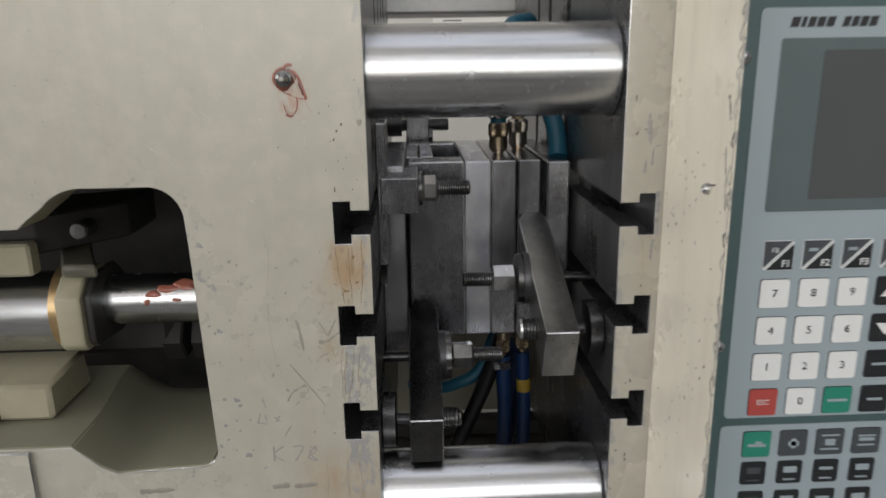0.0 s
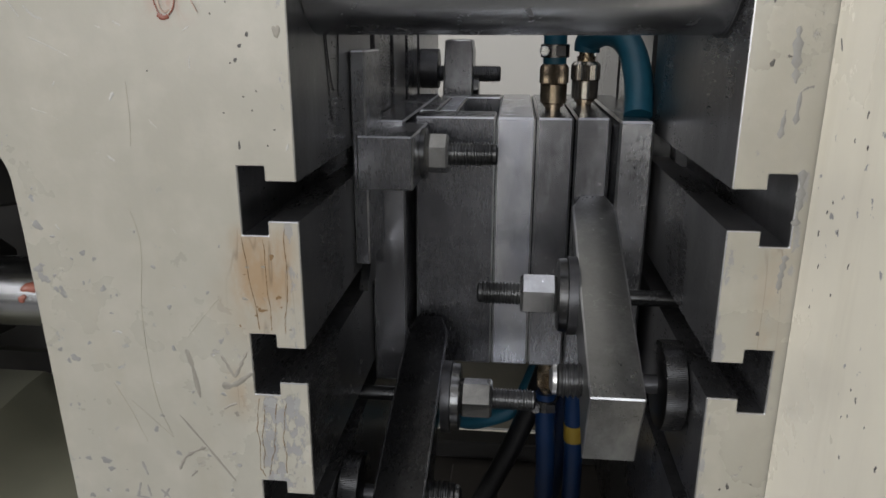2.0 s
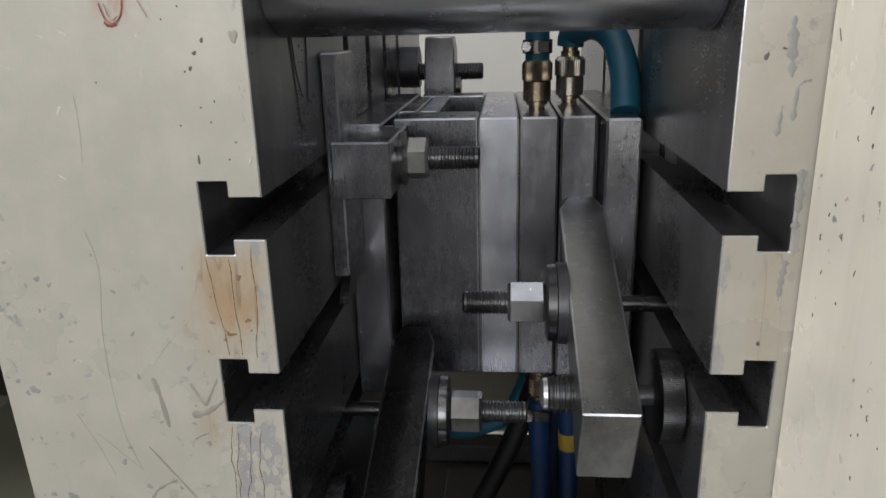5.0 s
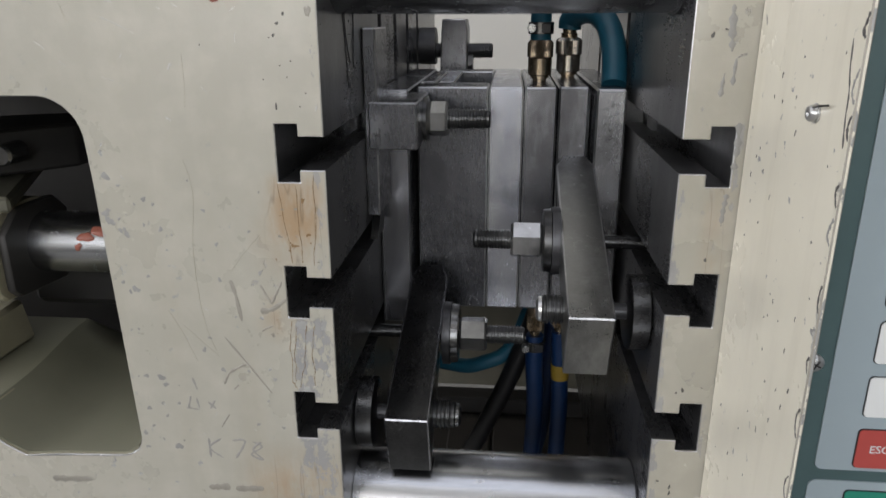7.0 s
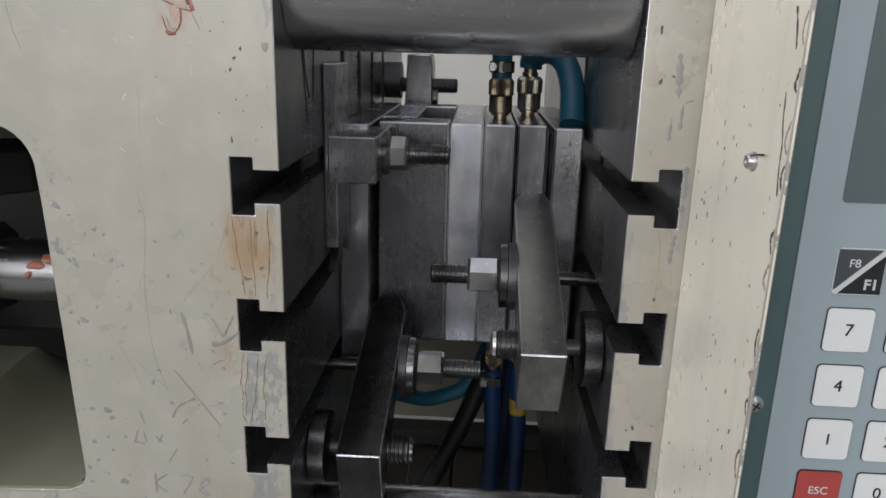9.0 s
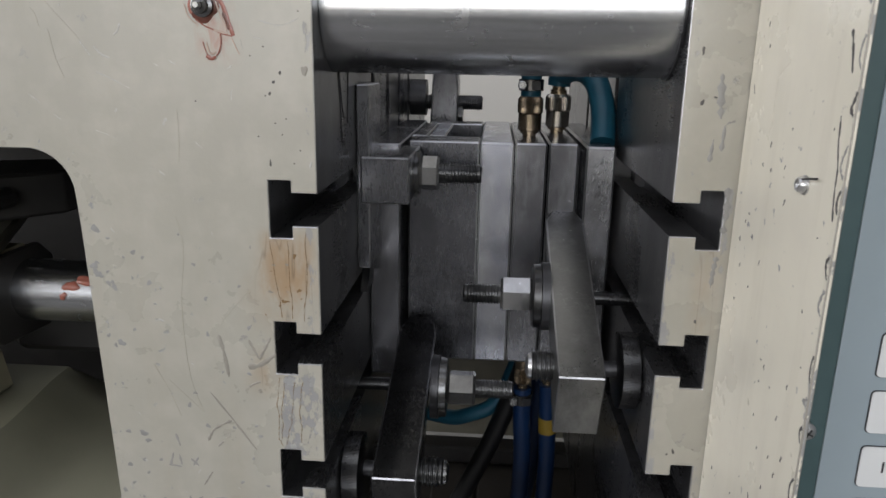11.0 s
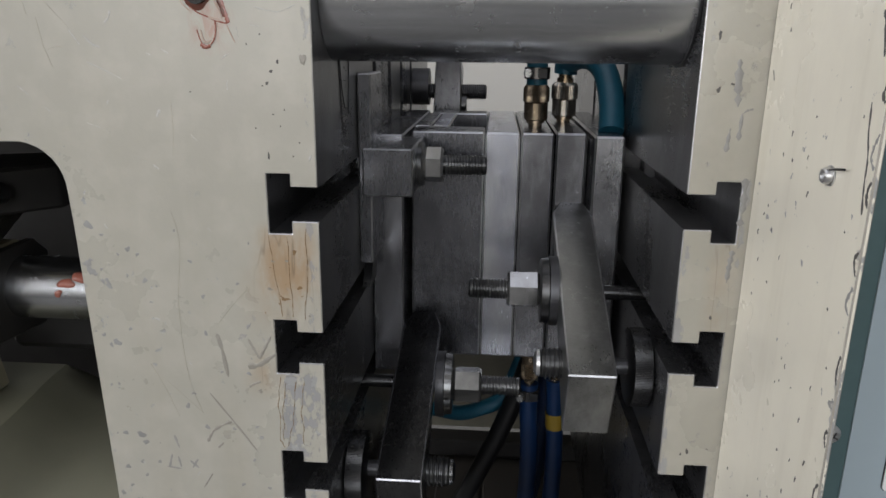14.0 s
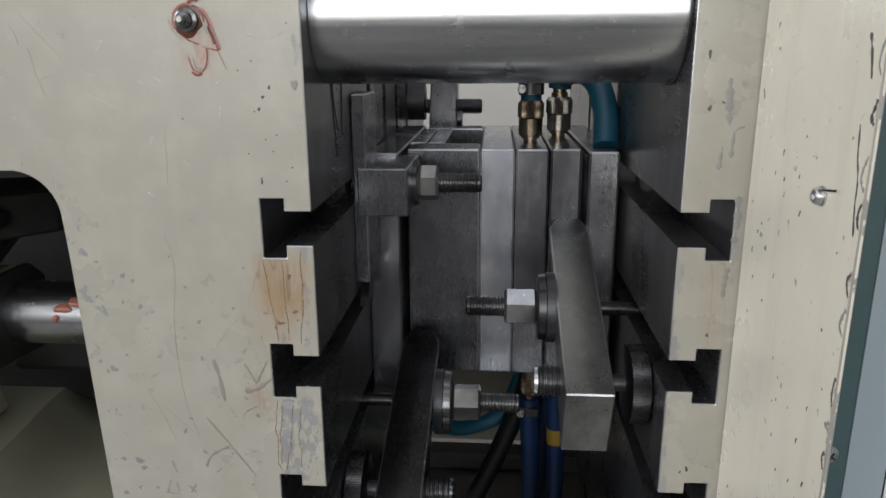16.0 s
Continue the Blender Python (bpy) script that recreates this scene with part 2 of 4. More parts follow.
M_GREASE_DARK = plain("dark_red_grease", (0.13, 0.045, 0.03), 0.18, 0, 0.4, 260, 0.6)
M_BRASS = steel("dull_brass", (0.12, 0.10, 0.075), (0.46, 0.36, 0.25), 0.15, 0.4, (1, 1, 1), 0.5, 0.9)
M_BRONZE = steel("bronze", (0.45, 0.29, 0.14), (0.7, 0.5, 0.28), 0.22, 0.4, (1, 1, 1), 0.3, 0.9)
# greasy black parts, and shells whose colour holds the opening's deep shade
M_DEEP = plain("greasy_shaded_iron", (0.034, 0.032, 0.030), 0.45, 0.2, 0.5, 40)
M_BROWN = plain("oily_brown_iron", (0.050, 0.044, 0.038), 0.5, 0.2, 0.4, 30)
M_TEAL = plain("teal_hose_rubber", (0.010, 0.095, 0.15), 0.45, 0, 0.25, 120)
M_BLUE = plain("blue_hose_rubber", (0.003, 0.022, 0.078), 0.42, 0, 0.3, 120)
M_NAVY = plain("navy_hose_rubber", (0.004, 0.016, 0.055), 0.45, 0, 0.3, 120)
M_RUBBER = plain("black_hose_rubber", (0.012, 0.012, 0.013), 0.35, 0, 0.3, 120)
M_YELLOW = plain("yellow_tape", (0.26, 0.17, 0.02), 0.5, 0, 0.2, 150)
M_GREASE = plain("red_grease", (0.30, 0.105, 0.075), 0.16, 0, 0.35, 200, 0.5)
M_GREASE_THIN = plain("thin_red_grease", (0.50, 0.38, 0.31), 0.2, 0, 0.35, 200, 0.5)
M_GALV = plain("grey_cover_sheet", (0.42, 0.42, 0.41), 0.4, 0.3, 0.2, 90)
M_WHITE = plain("white_label", (0.78, 0.78, 0.75), 0.5, 0, 0.05)
M_FLOOR = plain("workshop_floor", (0.15, 0.147, 0.14), 0.55, 0, 0.2, 6)
M_WALL_PALE = plain("pale_wall", (0.62, 0.61, 0.57), 0.7, 0, 0.05, 5)
M_WALL = plain("workshop_wall", (0.36, 0.355, 0.34), 0.7, 0, 0.08, 5)
M_CEIL = plain("workshop_ceiling", (0.72, 0.72, 0.70), 0.8, 0, 0.06, 5)
M_FRAME = plain("panel_frame_paint", (0.062, 0.105, 0.108), 0.42, 0, 0.12, 200)
M_OVERLAY = plain("keypad_overlay", (0.31, 0.37, 0.40), 0.38, 0, 0.05, 40, 0.04)
# bezel and screen colours are lifted to hold a soft grey reflection
M_SCREEN_EDGE = plain("screen_bezel", (0.11, 0.14, 0.145), 0.2, 0, 0.08, 40, 0.0)
M_SCREEN = plain("hazed_dark_screen", (0.085, 0.09, 0.093), 0.16, 0, 0.08, 20, 0.0)
M_KEY = plain("white_key", (0.74, 0.75, 0.74), 0.35, 0, 0.04, 90, 0.05)
M_KEY_RED = plain("red_key", (0.42, 0.07, 0.06), 0.38, 0, 0.08, 90, 0.05)
M_KEY_GREEN = plain("green_key", (0.02, 0.22, 0.15), 0.38, 0, 0.08, 90, 0.05)
M_KEY_GREY = plain("dark_grey_key", (0.06, 0.068, 0.075), 0.38, 0, 0.08, 90, 0.05)
M_KEY_BLACK = plain("black_key", (0.018, 0.02, 0.022), 0.36, 0, 0.08, 90, 0.05)
M_INK = plain("black_ink", (0.02, 0.02, 0.022), 0.5, 0, 0.1)
M_INK_LIGHT = plain("light_ink", (0.62, 0.64, 0.64), 0.5, 0, 0.1)
M_SCRATCH = plain("bare_scratch", (0.30, 0.28, 0.24), 0.5, 0.2, 0.3, 300)
M_SCRATCH_DARK = plain("dark_scratch", (0.43, 0.40, 0.325), 0.6, 0, 0.3, 300)
M_PRIMER = plain("grey_primer", (0.29, 0.285, 0.27), 0.5, 0.1, 0.3, 300)
M_SCRAWL = plain("grey_pencil", (0.30, 0.29, 0.27), 0.6, 0, 0.3, 300)
M_SCUFF = plain("pale_scuff", (0.50, 0.49, 0.455), 0.25, 0, 0.1, 300)
M_CRACK = plain("rusty_crack", (0.21, 0.13, 0.06), 0.7, 0, 0.4, 300)
M_CHIP_DARK = plain("dark_chip", (0.09, 0.085, 0.08), 0.55, 0.1, 0.4, 300)
# cream casting taken down to olive for the dim opening
M_SADDLE = plain("shaded_olive_casting", (0.20, 0.195, 0.142), 0.5, 0, 0.2, 25)
M_OLIVE = plain("oily_olive_paint", (0.085, 0.082, 0.06), 0.4, 0, 0.35, 40)
M_SCREW = steel("zinc_screw", (0.4, 0.4, 0.4), (0.7, 0.7, 0.7), 0.2, 0.4)


def chrome():
    m = Mat("hard_chrome", 0.14, 1.0)
    lines = m.noise(60, 5, 0.65, m.coords((0.25, 7, 7)))
    ring = m.noise(900, 2, 0.5, m.coords((1, 0.02, 0.02)))
    spots = m.ramp(m.noise(70, 5, 0.7, dist=0.5), [(0.6, 0.0), (0.68, 1.0)])
    m.colour(m.mix(m.math("MULTIPLY", spots, 0.3), m.mix(m.ramp(lines, [(0.3, 0.0), (0.7, 1.0)]), (0.46, 0.47, 0.48), (0.60, 0.61, 0.63)), (0.34, 0.33, 0.32)))
    m.rough(m.math("ADD", m.math("MULTIPLY", lines, 0.6), m.math("MULTIPLY", spots, 0.4)), 0.20, 0.36)
    m.bump(m.math("ADD", ring, m.math("MULTIPLY", lines, 0.2)), 0.035, 0.0003)
    return m.m


M_CHROME = chrome()


# worn edges: what shows on the broken corners of each surface
EDGE_OF = {k.name: M_EDGE for k in (M_MOULD, M_MOULD_DARK, M_MOULD_LIGHT, M_CLAMP, M_PITTED, M_FACE, M_NUT, M_PLATEN_L, M_PLATEN_R)}
EDGE_OF[M_HOUSING.name] = M_SCRATCH
EDGE_OF[M_CLAMP_DARK.name] = M_MOULD
EDGE_OF[M_FACE.name] = M_FACE

# ---- builders ----
def soften(ob, angle=35):
    """Smooth shading but for edges sharper than the angle."""
    me = ob.data
    bm = bmesh.new()
    bm.from_mesh(me)
    for f in bm.faces:
        f.smooth = True
    for e in bm.edges:
        if len(e.link_faces) == 2 and e.calc_face_angle(0) > radians(angle):
            e.smooth = False
    bm.to_mesh(me)
    bm.free()
    return ob


def thing(name, label, category, group="", kind=""):
    return tagged(new(name), label, category, group, kind)


def part(name, bm, mat, parent, label="", smooth=True):
    me = bpy.data.meshes.new(name)
    bmesh.ops.recalc_face_normals(bm, faces=bm.faces)
    bm.to_mesh(me)
    bm.free()
    me.materials.append(mat)
    me.materials.append(EDGE_OF.get(mat.name, mat))
    ob = new(name, me)
    ob.parent = parent
    if label:
        ob["label"] = label
    return soften(ob) if smooth else ob


def bevelled(bm, w, segments=1, angle=30):
    if w:
        es = [e for e in bm.edges if len(e.link_faces) == 2 and e.calc_face_angle(0) > radians(angle)]
        bmesh.ops.bevel(bm, geom=es, offset=w, offset_type="OFFSET", segments=segments, affect="EDGES", profile=0.5, clamp_overlap=True, material=1)
    return bm


def box(x0, x1, y0, y1, z0, z1, bev=0.0, seg=1):
    bm = bmesh.new()
    bmesh.ops.create_cube(bm, size=1)
    bmesh.ops.transform(bm, matrix=Matrix.Translation(((x0 + x1) / 2, (y0 + y1) / 2, (z0 + z1) / 2)) @ Matrix.Diagonal((x1 - x0, y1 - y0, z1 - z0, 1)), verts=bm.verts)
    return bevelled(bm, bev, seg)


def prism(pts, axis, a, b, bev=0.0, seg=1):
    """A polygon of (u, v) pushed along an axis from a to b. axis x: (y, z); y: (x, z); z: (x, y)."""
    put = {"x": lambda u, v, w: (w, u, v), "y": lambda u, v, w: (u, w, v), "z": lambda u, v, w: (u, v, w)}[axis]
    bm = bmesh.new()
    lo = [bm.verts.new(put(u, v, a)) for u, v in pts]
    hi = [bm.verts.new(put(u, v, b)) for u, v in pts]
    bm.faces.new(lo)
    bm.faces.new(hi[::-1])
    for i in range(len(pts)):
        k = (i + 1) % len(pts)
        bm.faces.new((lo[i], hi[i], hi[k], lo[k]))
    bmesh.ops.recalc_face_normals(bm, faces=bm.faces)
    return bevelled(bm, bev, seg)


def lathe(profile, centre, axis="x", n=32, tooth=0.0, turn=0.0):
    """A solid turned round an axis: profile of (along, radius) in order. tooth: alternate radii, for knurls."""
    bm = bmesh.new()
    c = Vector(centre)
    rings = []
    for s, r in profile:
        ring = []
        for i in range(n):
            a = 2 * math.pi * i / n + turn
            q = r - (tooth if i % 2 else 0.0)
            u, v = q * math.cos(a), q * math.sin(a)
            ring.append(bm.verts.new(c + Vector({"x": (s, u, v), "y": (u, s, v), "z": (u, v, s)}[axis])))
        rings.append(ring)
    for p, q in zip(rings, rings[1:]):
        for i in range(n):
            k = (i + 1) % n
            bm.faces.new((p[i], p[k], q[k], q[i]))
    bm.faces.new(rings[0][::-1])
    bm.faces.new(rings[-1])
    return bm


def thread(x0, x1, r, y, z, pitch=0.0018, n=24, axis="x", tip=0.001):
    """A threaded rod with a chamfered tip at x1."""
    s = 1 if x1 > x0 else -1
    prof, x = [(x0, r * 0.86)], x0
    while s * (x1 - x) > pitch + tip:
        prof += [(x + s * pitch * 0.15, r * 0.86), (x + s * pitch * 0.42, r), (x + s * pitch * 0.58, r), (x + s * pitch * 0.85, r * 0.86)]
        x += s * pitch
    prof += [(x, r * 0.88), (x1 - s * tip, r * 0.9), (x1, r * 0.72)]
    return lathe(prof, (0, y, z) if axis == "x" else (y, z, 0), axis, n)


def hexnut(x0, x1, r, y, z, turn=0.0, cham=0.0016):
    bm = lathe([(x0, r * 0.9), (x0 + cham, r), (x1 - cham, r), (x1, r * 0.9)], (0, y, z), "x", 6, 0, turn)
    return bevelled(bm, 0.0004)


def tube(points, r, n=14, closed=True, steps=8):
    """A round hose along a smooth line through the points."""
    P = [Vector(p) for p in points]
    P = [2 * P[0] - P[1]] + P + [2 * P[-1] - P[-2]]
    line = []
    for i in range(1, len(P) - 2):
        for k in range(steps):
            t = k / steps
            a, b, c, d = P[i - 1:i + 3]
            line.append(0.5 * (2 * b + (c - a) * t + (2 * a - 5 * b + 4 * c - d) * t * t + (3 * b - a - 3 * c + d) * t ** 3))
    line.append(P[-2])
    bm = bmesh.new()
    rings, side = [], None
    for i, p in enumerate(line):
        d = (line[min(i + 1, len(line) - 1)] - line[max(i - 1, 0)]).normalized()
        side = (side - d * side.dot(d)).normalized() if side else d.orthogonal().normalized()
        up = d.cross(side)
        rings.append([bm.verts.new(p + r * (math.cos(2 * math.pi * k / n) * side + math.sin(2 * math.pi * k / n) * up)) for k in range(n)])
    for p, q in zip(rings, rings[1:]):
        for k in range(n):
            bm.faces.new((p[k], p[(k + 1) % n], q[(k + 1) % n], q[k]))
    bm.faces.new(rings[0][::-1])
    bm.faces.new(rings[-1])
    return bm


def ribbon(pts, w, y, wob=0.0, seed=0):
    """A narrow flat mark of (x, z) points on a front side at y, 0.15 mm proud."""
    rnd = random.Random(seed)
    bm = bmesh.new()
    rows = []
    ends = [pts[0], *pts, pts[-1]]
    fine = []
    for p, q, r, s in zip(ends, ends[1:], ends[2:], ends[3:]):
        for t in (0.0, 0.2, 0.4, 0.6, 0.8):
            fine.append(tuple(0.5 * (2 * q[k] + (r[k] - p[k]) * t + (2 * p[k] - 5 * q[k] + 4 * r[k] - s[k]) * t * t + (3 * q[k] - p[k] - 3 * r[k] + s[k]) * t ** 3) for k in (0, 1)))
    pts = fine + [pts[-1]]
    for i, (x, z) in enumerate(pts):
        a, b = pts[max(i - 1, 0)], pts[min(i + 1, len(pts) - 1)]
        d = Vector((b[0] - a[0], b[1] - a[1])).normalized()
        h = w / 2 * (0.35 if i in (0, len(pts) - 1) else 1 + wob * rnd.uniform(-1, 1))
        rows.append([bm.verts.new((x + s * h * -d.y, yy, z + s * h * d.x)) for s, yy in ((-1, y), (-0.5, y - 0.00015), (0.5, y - 0.00015), (1, y))])
    for p, q in zip(rows, rows[1:]):
        for k in range(3):
            bm.faces.new((p[k], p[k + 1], q[k + 1], q[k]))
    return bm


def blob(cx, cz, rx, rz, y, h, seed, n=20, lobes=0.3):
    """A low, uneven drop on a front side at y."""
    rnd = random.Random(seed)
    ph = [rnd.uniform(0, 6.28) for _ in range(4)]
    bm = bmesh.new()
    rings = []
    for f, hh in ((1.0, 0.0), (0.85, 0.6), (0.5, 0.95)):
        ring = []
        for i in range(n):
            a = 2 * math.pi * i / n
            q = f * (1 + lobes * (math.sin(2 * a + ph[0]) * 0.5 + math.sin(3 * a + ph[1]) * 0.35 + math.sin(5 * a + ph[2]) * 0.25))
            ring.append(bm.verts.new((cx + rx * q * math.cos(a), y - h * hh, cz + rz * q * math.sin(a))))
        rings.append(ring)
    for p, q in zip(rings, rings[1:]):
        for i in range(n):
            k = (i + 1) % n
            bm.faces.new((p[i], p[k], q[k], q[i]))
    bm.faces.new(rings[-1])
    return bm


def lettering(text, size, x, y, z, mat, parent, name="lettering", shear=0.0, spread=0.0):
    """Flat letters facing the front, with their middle at (x, z)."""
    cu = bpy.data.curves.new(name, "FONT")
    cu.body, cu.size, cu.align_x, cu.align_y, cu.shear, cu.extrude, cu.offset = text, size, "CENTER", "CENTER", shear, 0.0001, spread
    tmp = bpy.data.objects.new("tmp", cu)
    scene.collection.objects.link(tmp)
    bpy.context.view_layer.update()
    me = bpy.data.meshes.new_from_object(tmp.evaluated_get(bpy.context.evaluated_depsgraph_get()))
    bpy.data.objects.remove(tmp)
    me.transform(Matrix.Translation((x, y, z)) @ pose(0, 0, 0, 90))
    me.materials.clear()
    me.materials.append(mat)
    ob = new(name, me)
    ob.parent = parent
    return ob


# ---- the workshop ----
def slab(name, x0, x1, y0, y1, z0, z1, mat, label):
    ob = part(name, box(x0, x1, y0, y1, z0, z1), mat, None, smooth=False)
    return tagged(ob, label, name.split("_")[0], kind="structure")


slab("floor", -3.4, 3.4, -3.0, 3.0, -0.1, 0.0, M_FLOOR, "grey concrete workshop floor under the machine")
roof = bmesh.new()
for x0, x1, y0, y1 in ((-3.4, 3.4, -3.0, -1.1), (-3.4, 3.4, 0.9, 3.0), (-3.4, -1.5, -1.1, 0.9), (1.5, 3.4, -1.1, 0.9)):
    bmesh.ops.create_cube(roof, size=1, matrix=Matrix.Translation(((x0 + x1) / 2, (y0 + y1) / 2, 3.95)) @ Matrix.Diagonal((x1 - x0, y1 - y0, 0.1, 1)))
tagged(part("ceiling", roof, M_CEIL, None, smooth=False), "pale plain workshop ceiling with a wide skylight", "ceiling", kind="structure")
slab("wall_north", -3.4, 3.4, 2.8, 3.0, 0.0, 3.9, M_WALL_PALE, "pale painted workshop wall behind the machine")
slab("wall_east", 3.2, 3.4, -3.0, 2.8, 0.0, 3.9, M_WALL, "pale painted workshop side wall")
wall = tagged(new("wall_south"), "pale workshop wall with two wide window bands", "wall", kind="structure")
for x0, x1, z0, z1 in ((-3.4, 3.2, 0, 1.16), (-3.4, 3.2, 3.7, 3.9), (-3.4, -2.0, 1.16, 3.7), (2.6, 3.2, 1.16, 3.7), (-2.0, 2.6, 2.64, 3.14), (-2.0, -1.87, 1.16, 2.64), (1.47, 2.6, 1.16, 2.64)):
    part("wall_piece", box(x0, x1, -3.0, -2.8, z0, z1), M_WALL, wall, smooth=False)
wall = tagged(new("wall_west"), "pale workshop wall with two large side windows", "wall", kind="structure")
for y0, y1, z0, z1 in ((-2.8, 2.8, 0, 1.2), (-2.8, 2.8, 3.0, 3.9), (-2.8, -2.5, 1.2, 3.0), (0.5, 0.9, 1.2, 3.0), (2.6, 2.8, 1.2, 3.0)):
    part("wall_piece", box(-3.4, -3.2, y0, y1, z0, z1), M_WALL, wall, smooth=False)

# ---- machine base and rear ----
base = thing("machine_base", "cream painted machine bed under the platens", "machine base")
part("bed", box(-1.3, 1.3, 0.47, 1.1, 0.0, 0.62, 0.006), M_CREAM, base)
part("deck", box(-0.62, 0.62, 0.50, 0.98, 0.622, 0.66, 0.002), M_BROWN, base, "oily brown deck")
part("ledge", box(-0.60, 0.60, 0.955, 0.985, 0.662, 0.685, 0.002), M_DEEP, base)
for x in (-0.010, 0.045):
    part("deck_plate", box(x, x + 0.052, 0.55, 0.93, 0.6615, 0.672, 0.002), M_BROWN, base)
guard = thing("rear_guard", "low cream sheet metal guard behind the platens, coloured darker for shade", "guard")
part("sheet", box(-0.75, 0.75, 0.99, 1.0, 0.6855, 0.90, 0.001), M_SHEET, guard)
cover = thing("rear_cover", "grey oil-spotted cover plate above the rear guard", "cover")
part("plate", box(-0.75, 0.75, 0.96, 1.05, 1.258, 1.42, 0.003), M_GALV, cover)
for x in (-0.73, 0.69):
    part("post", box(x, x + 0.04, 1.003, 1.043, 0.62, 1.2579, 0.002), M_GALV, cover)
notice = thing("paper_notice", "white printed paper notice on the pale rear wall", "notice")
part("sheet", box(0.082, 0.388, 2.7975, 2.7995, 1.18, 1.362), M_WHITE, notice)
for x, z, w in ((0.12, 1.345, 0.07), (0.13, 1.333, 0.10), (0.12, 1.318, 0.12), (0.12, 1.303, 0.16), (0.12, 1.288, 0.14)):
    part("print_line", box(x, x + w, 2.7968, 2.7974, z, z + 0.005), M_KEY_GREY, notice)


# ---- platens ----
def slot_side(x_face, s):
    """The mould-face outline from the bottom up with its three T-slots. s: the way into the platen."""
    pts = []
    for z in reversed(SLOT_Z):
        n, t = 0.0078, 0.0136
        for dx, dz in ((0, -n), (0.0122, -n), (0.0122, -t), (0.0228, -t), (0.0228, t), (0.0122, t), (0.0122, n), (0, n)):
            pts.append((x_face + s * dx, z + dz))
    return pts


def arc(cx, cz, r, a0, a1, n=8):
    return [(cx + r * math.cos(radians(a0 + (a1 - a0) * i / n)), cz + r * math.sin(radians(a0 + (a1 - a0) * i / n))) for i in range(n + 1)]


Z0, Z1, YB = 0.80, 1.33, 0.95
platen = thing("moving_platen", "cream painted moving platen with T-slots and chipped, rusty edges", "platen")
window = ([(-0.62, 1.102), (-0.247, 1.102), (-0.240, 1.108)] + arc(-0.205, 1.094, 0.033, 140, 95, 5) + [(-0.172, 1.1268)]
          + arc(-0.166, 1.1055, 0.0215, 85, 8, 7) + [(-0.1436, 1.09)] + arc(-0.151, 0.9455, 0.012, 0, -80, 6) + [(-0.185, 0.932), (-0.208, 0.930)]
          + [(-0.219, 0.936), (-0.236, 0.951), (-0.62, 0.951)])
wall_outline = [(XL, Z0)] + slot_side(XL, -1) + [(XL, Z1), (-0.62, Z1)] + window + [(-0.62, Z0)]
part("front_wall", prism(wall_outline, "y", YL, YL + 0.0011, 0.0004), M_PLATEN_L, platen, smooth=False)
# wall thickness in the darker cream that carries the opening's shade
part("wall_body", prism([(-0.1252, Z0), (-0.1252, Z1), (-0.62, Z1)] + window + [(-0.62, Z0)], "y", YL + 0.0012, YL + 0.035), M_GRIMY_SHADED, platen, smooth=False)
full = [(XL, Z0)] + slot_side(XL, -1) + [(XL, Z1), (-0.125, Z1), (-0.125, Z0)]
part("slotted_face", prism(full, "y", YL + 0.0012, 0.5975), M_FACE, platen, "dark machined steel face", smooth=False)
low = [(XL, Z0)] + slot_side(XL, -1)[:16] + [(XL, 1.08), (-0.125, 1.08), (-0.125, Z0)]
part("slotted_face", prism(low, "y", 0.5977, YB, 0.0), M_FACE, platen, "dark machined steel face", smooth=False)
part("backing", box(-0.125, XL - 0.016, 0.5977, YB, 1.0802, Z1), M_FACE, platen, smooth=False)
GROOVES = (0.604, 0.668, 0.732, 0.796)
ys = [v for g in GROOVES for v in (g - 0.0065, g + 0.0065)][1:] + [YB]
for a, b in zip(ys[::2], ys[1::2]):
    part("face_rib", box(XL - 0.0158, XL, a, b, 1.0802, Z1, 0.0006), M_FACE, platen, smooth=False)
# near-black shells: the hollow's shade is put into their colour
part("rear_shell", box(-0.62, -0.127, 0.72, 0.75, Z0, Z1), M_DEEP, platen, "inner wall coloured near black for deep shade", smooth=False)
# unseen roof, added to keep light out of the opening
part("shade_roof", box(-0.62, -0.127, YL + 0.036, 0.72, 1.15, 1.19), M_DEEP, platen, smooth=False)
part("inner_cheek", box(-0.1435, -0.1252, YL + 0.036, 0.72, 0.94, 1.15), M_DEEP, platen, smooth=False)


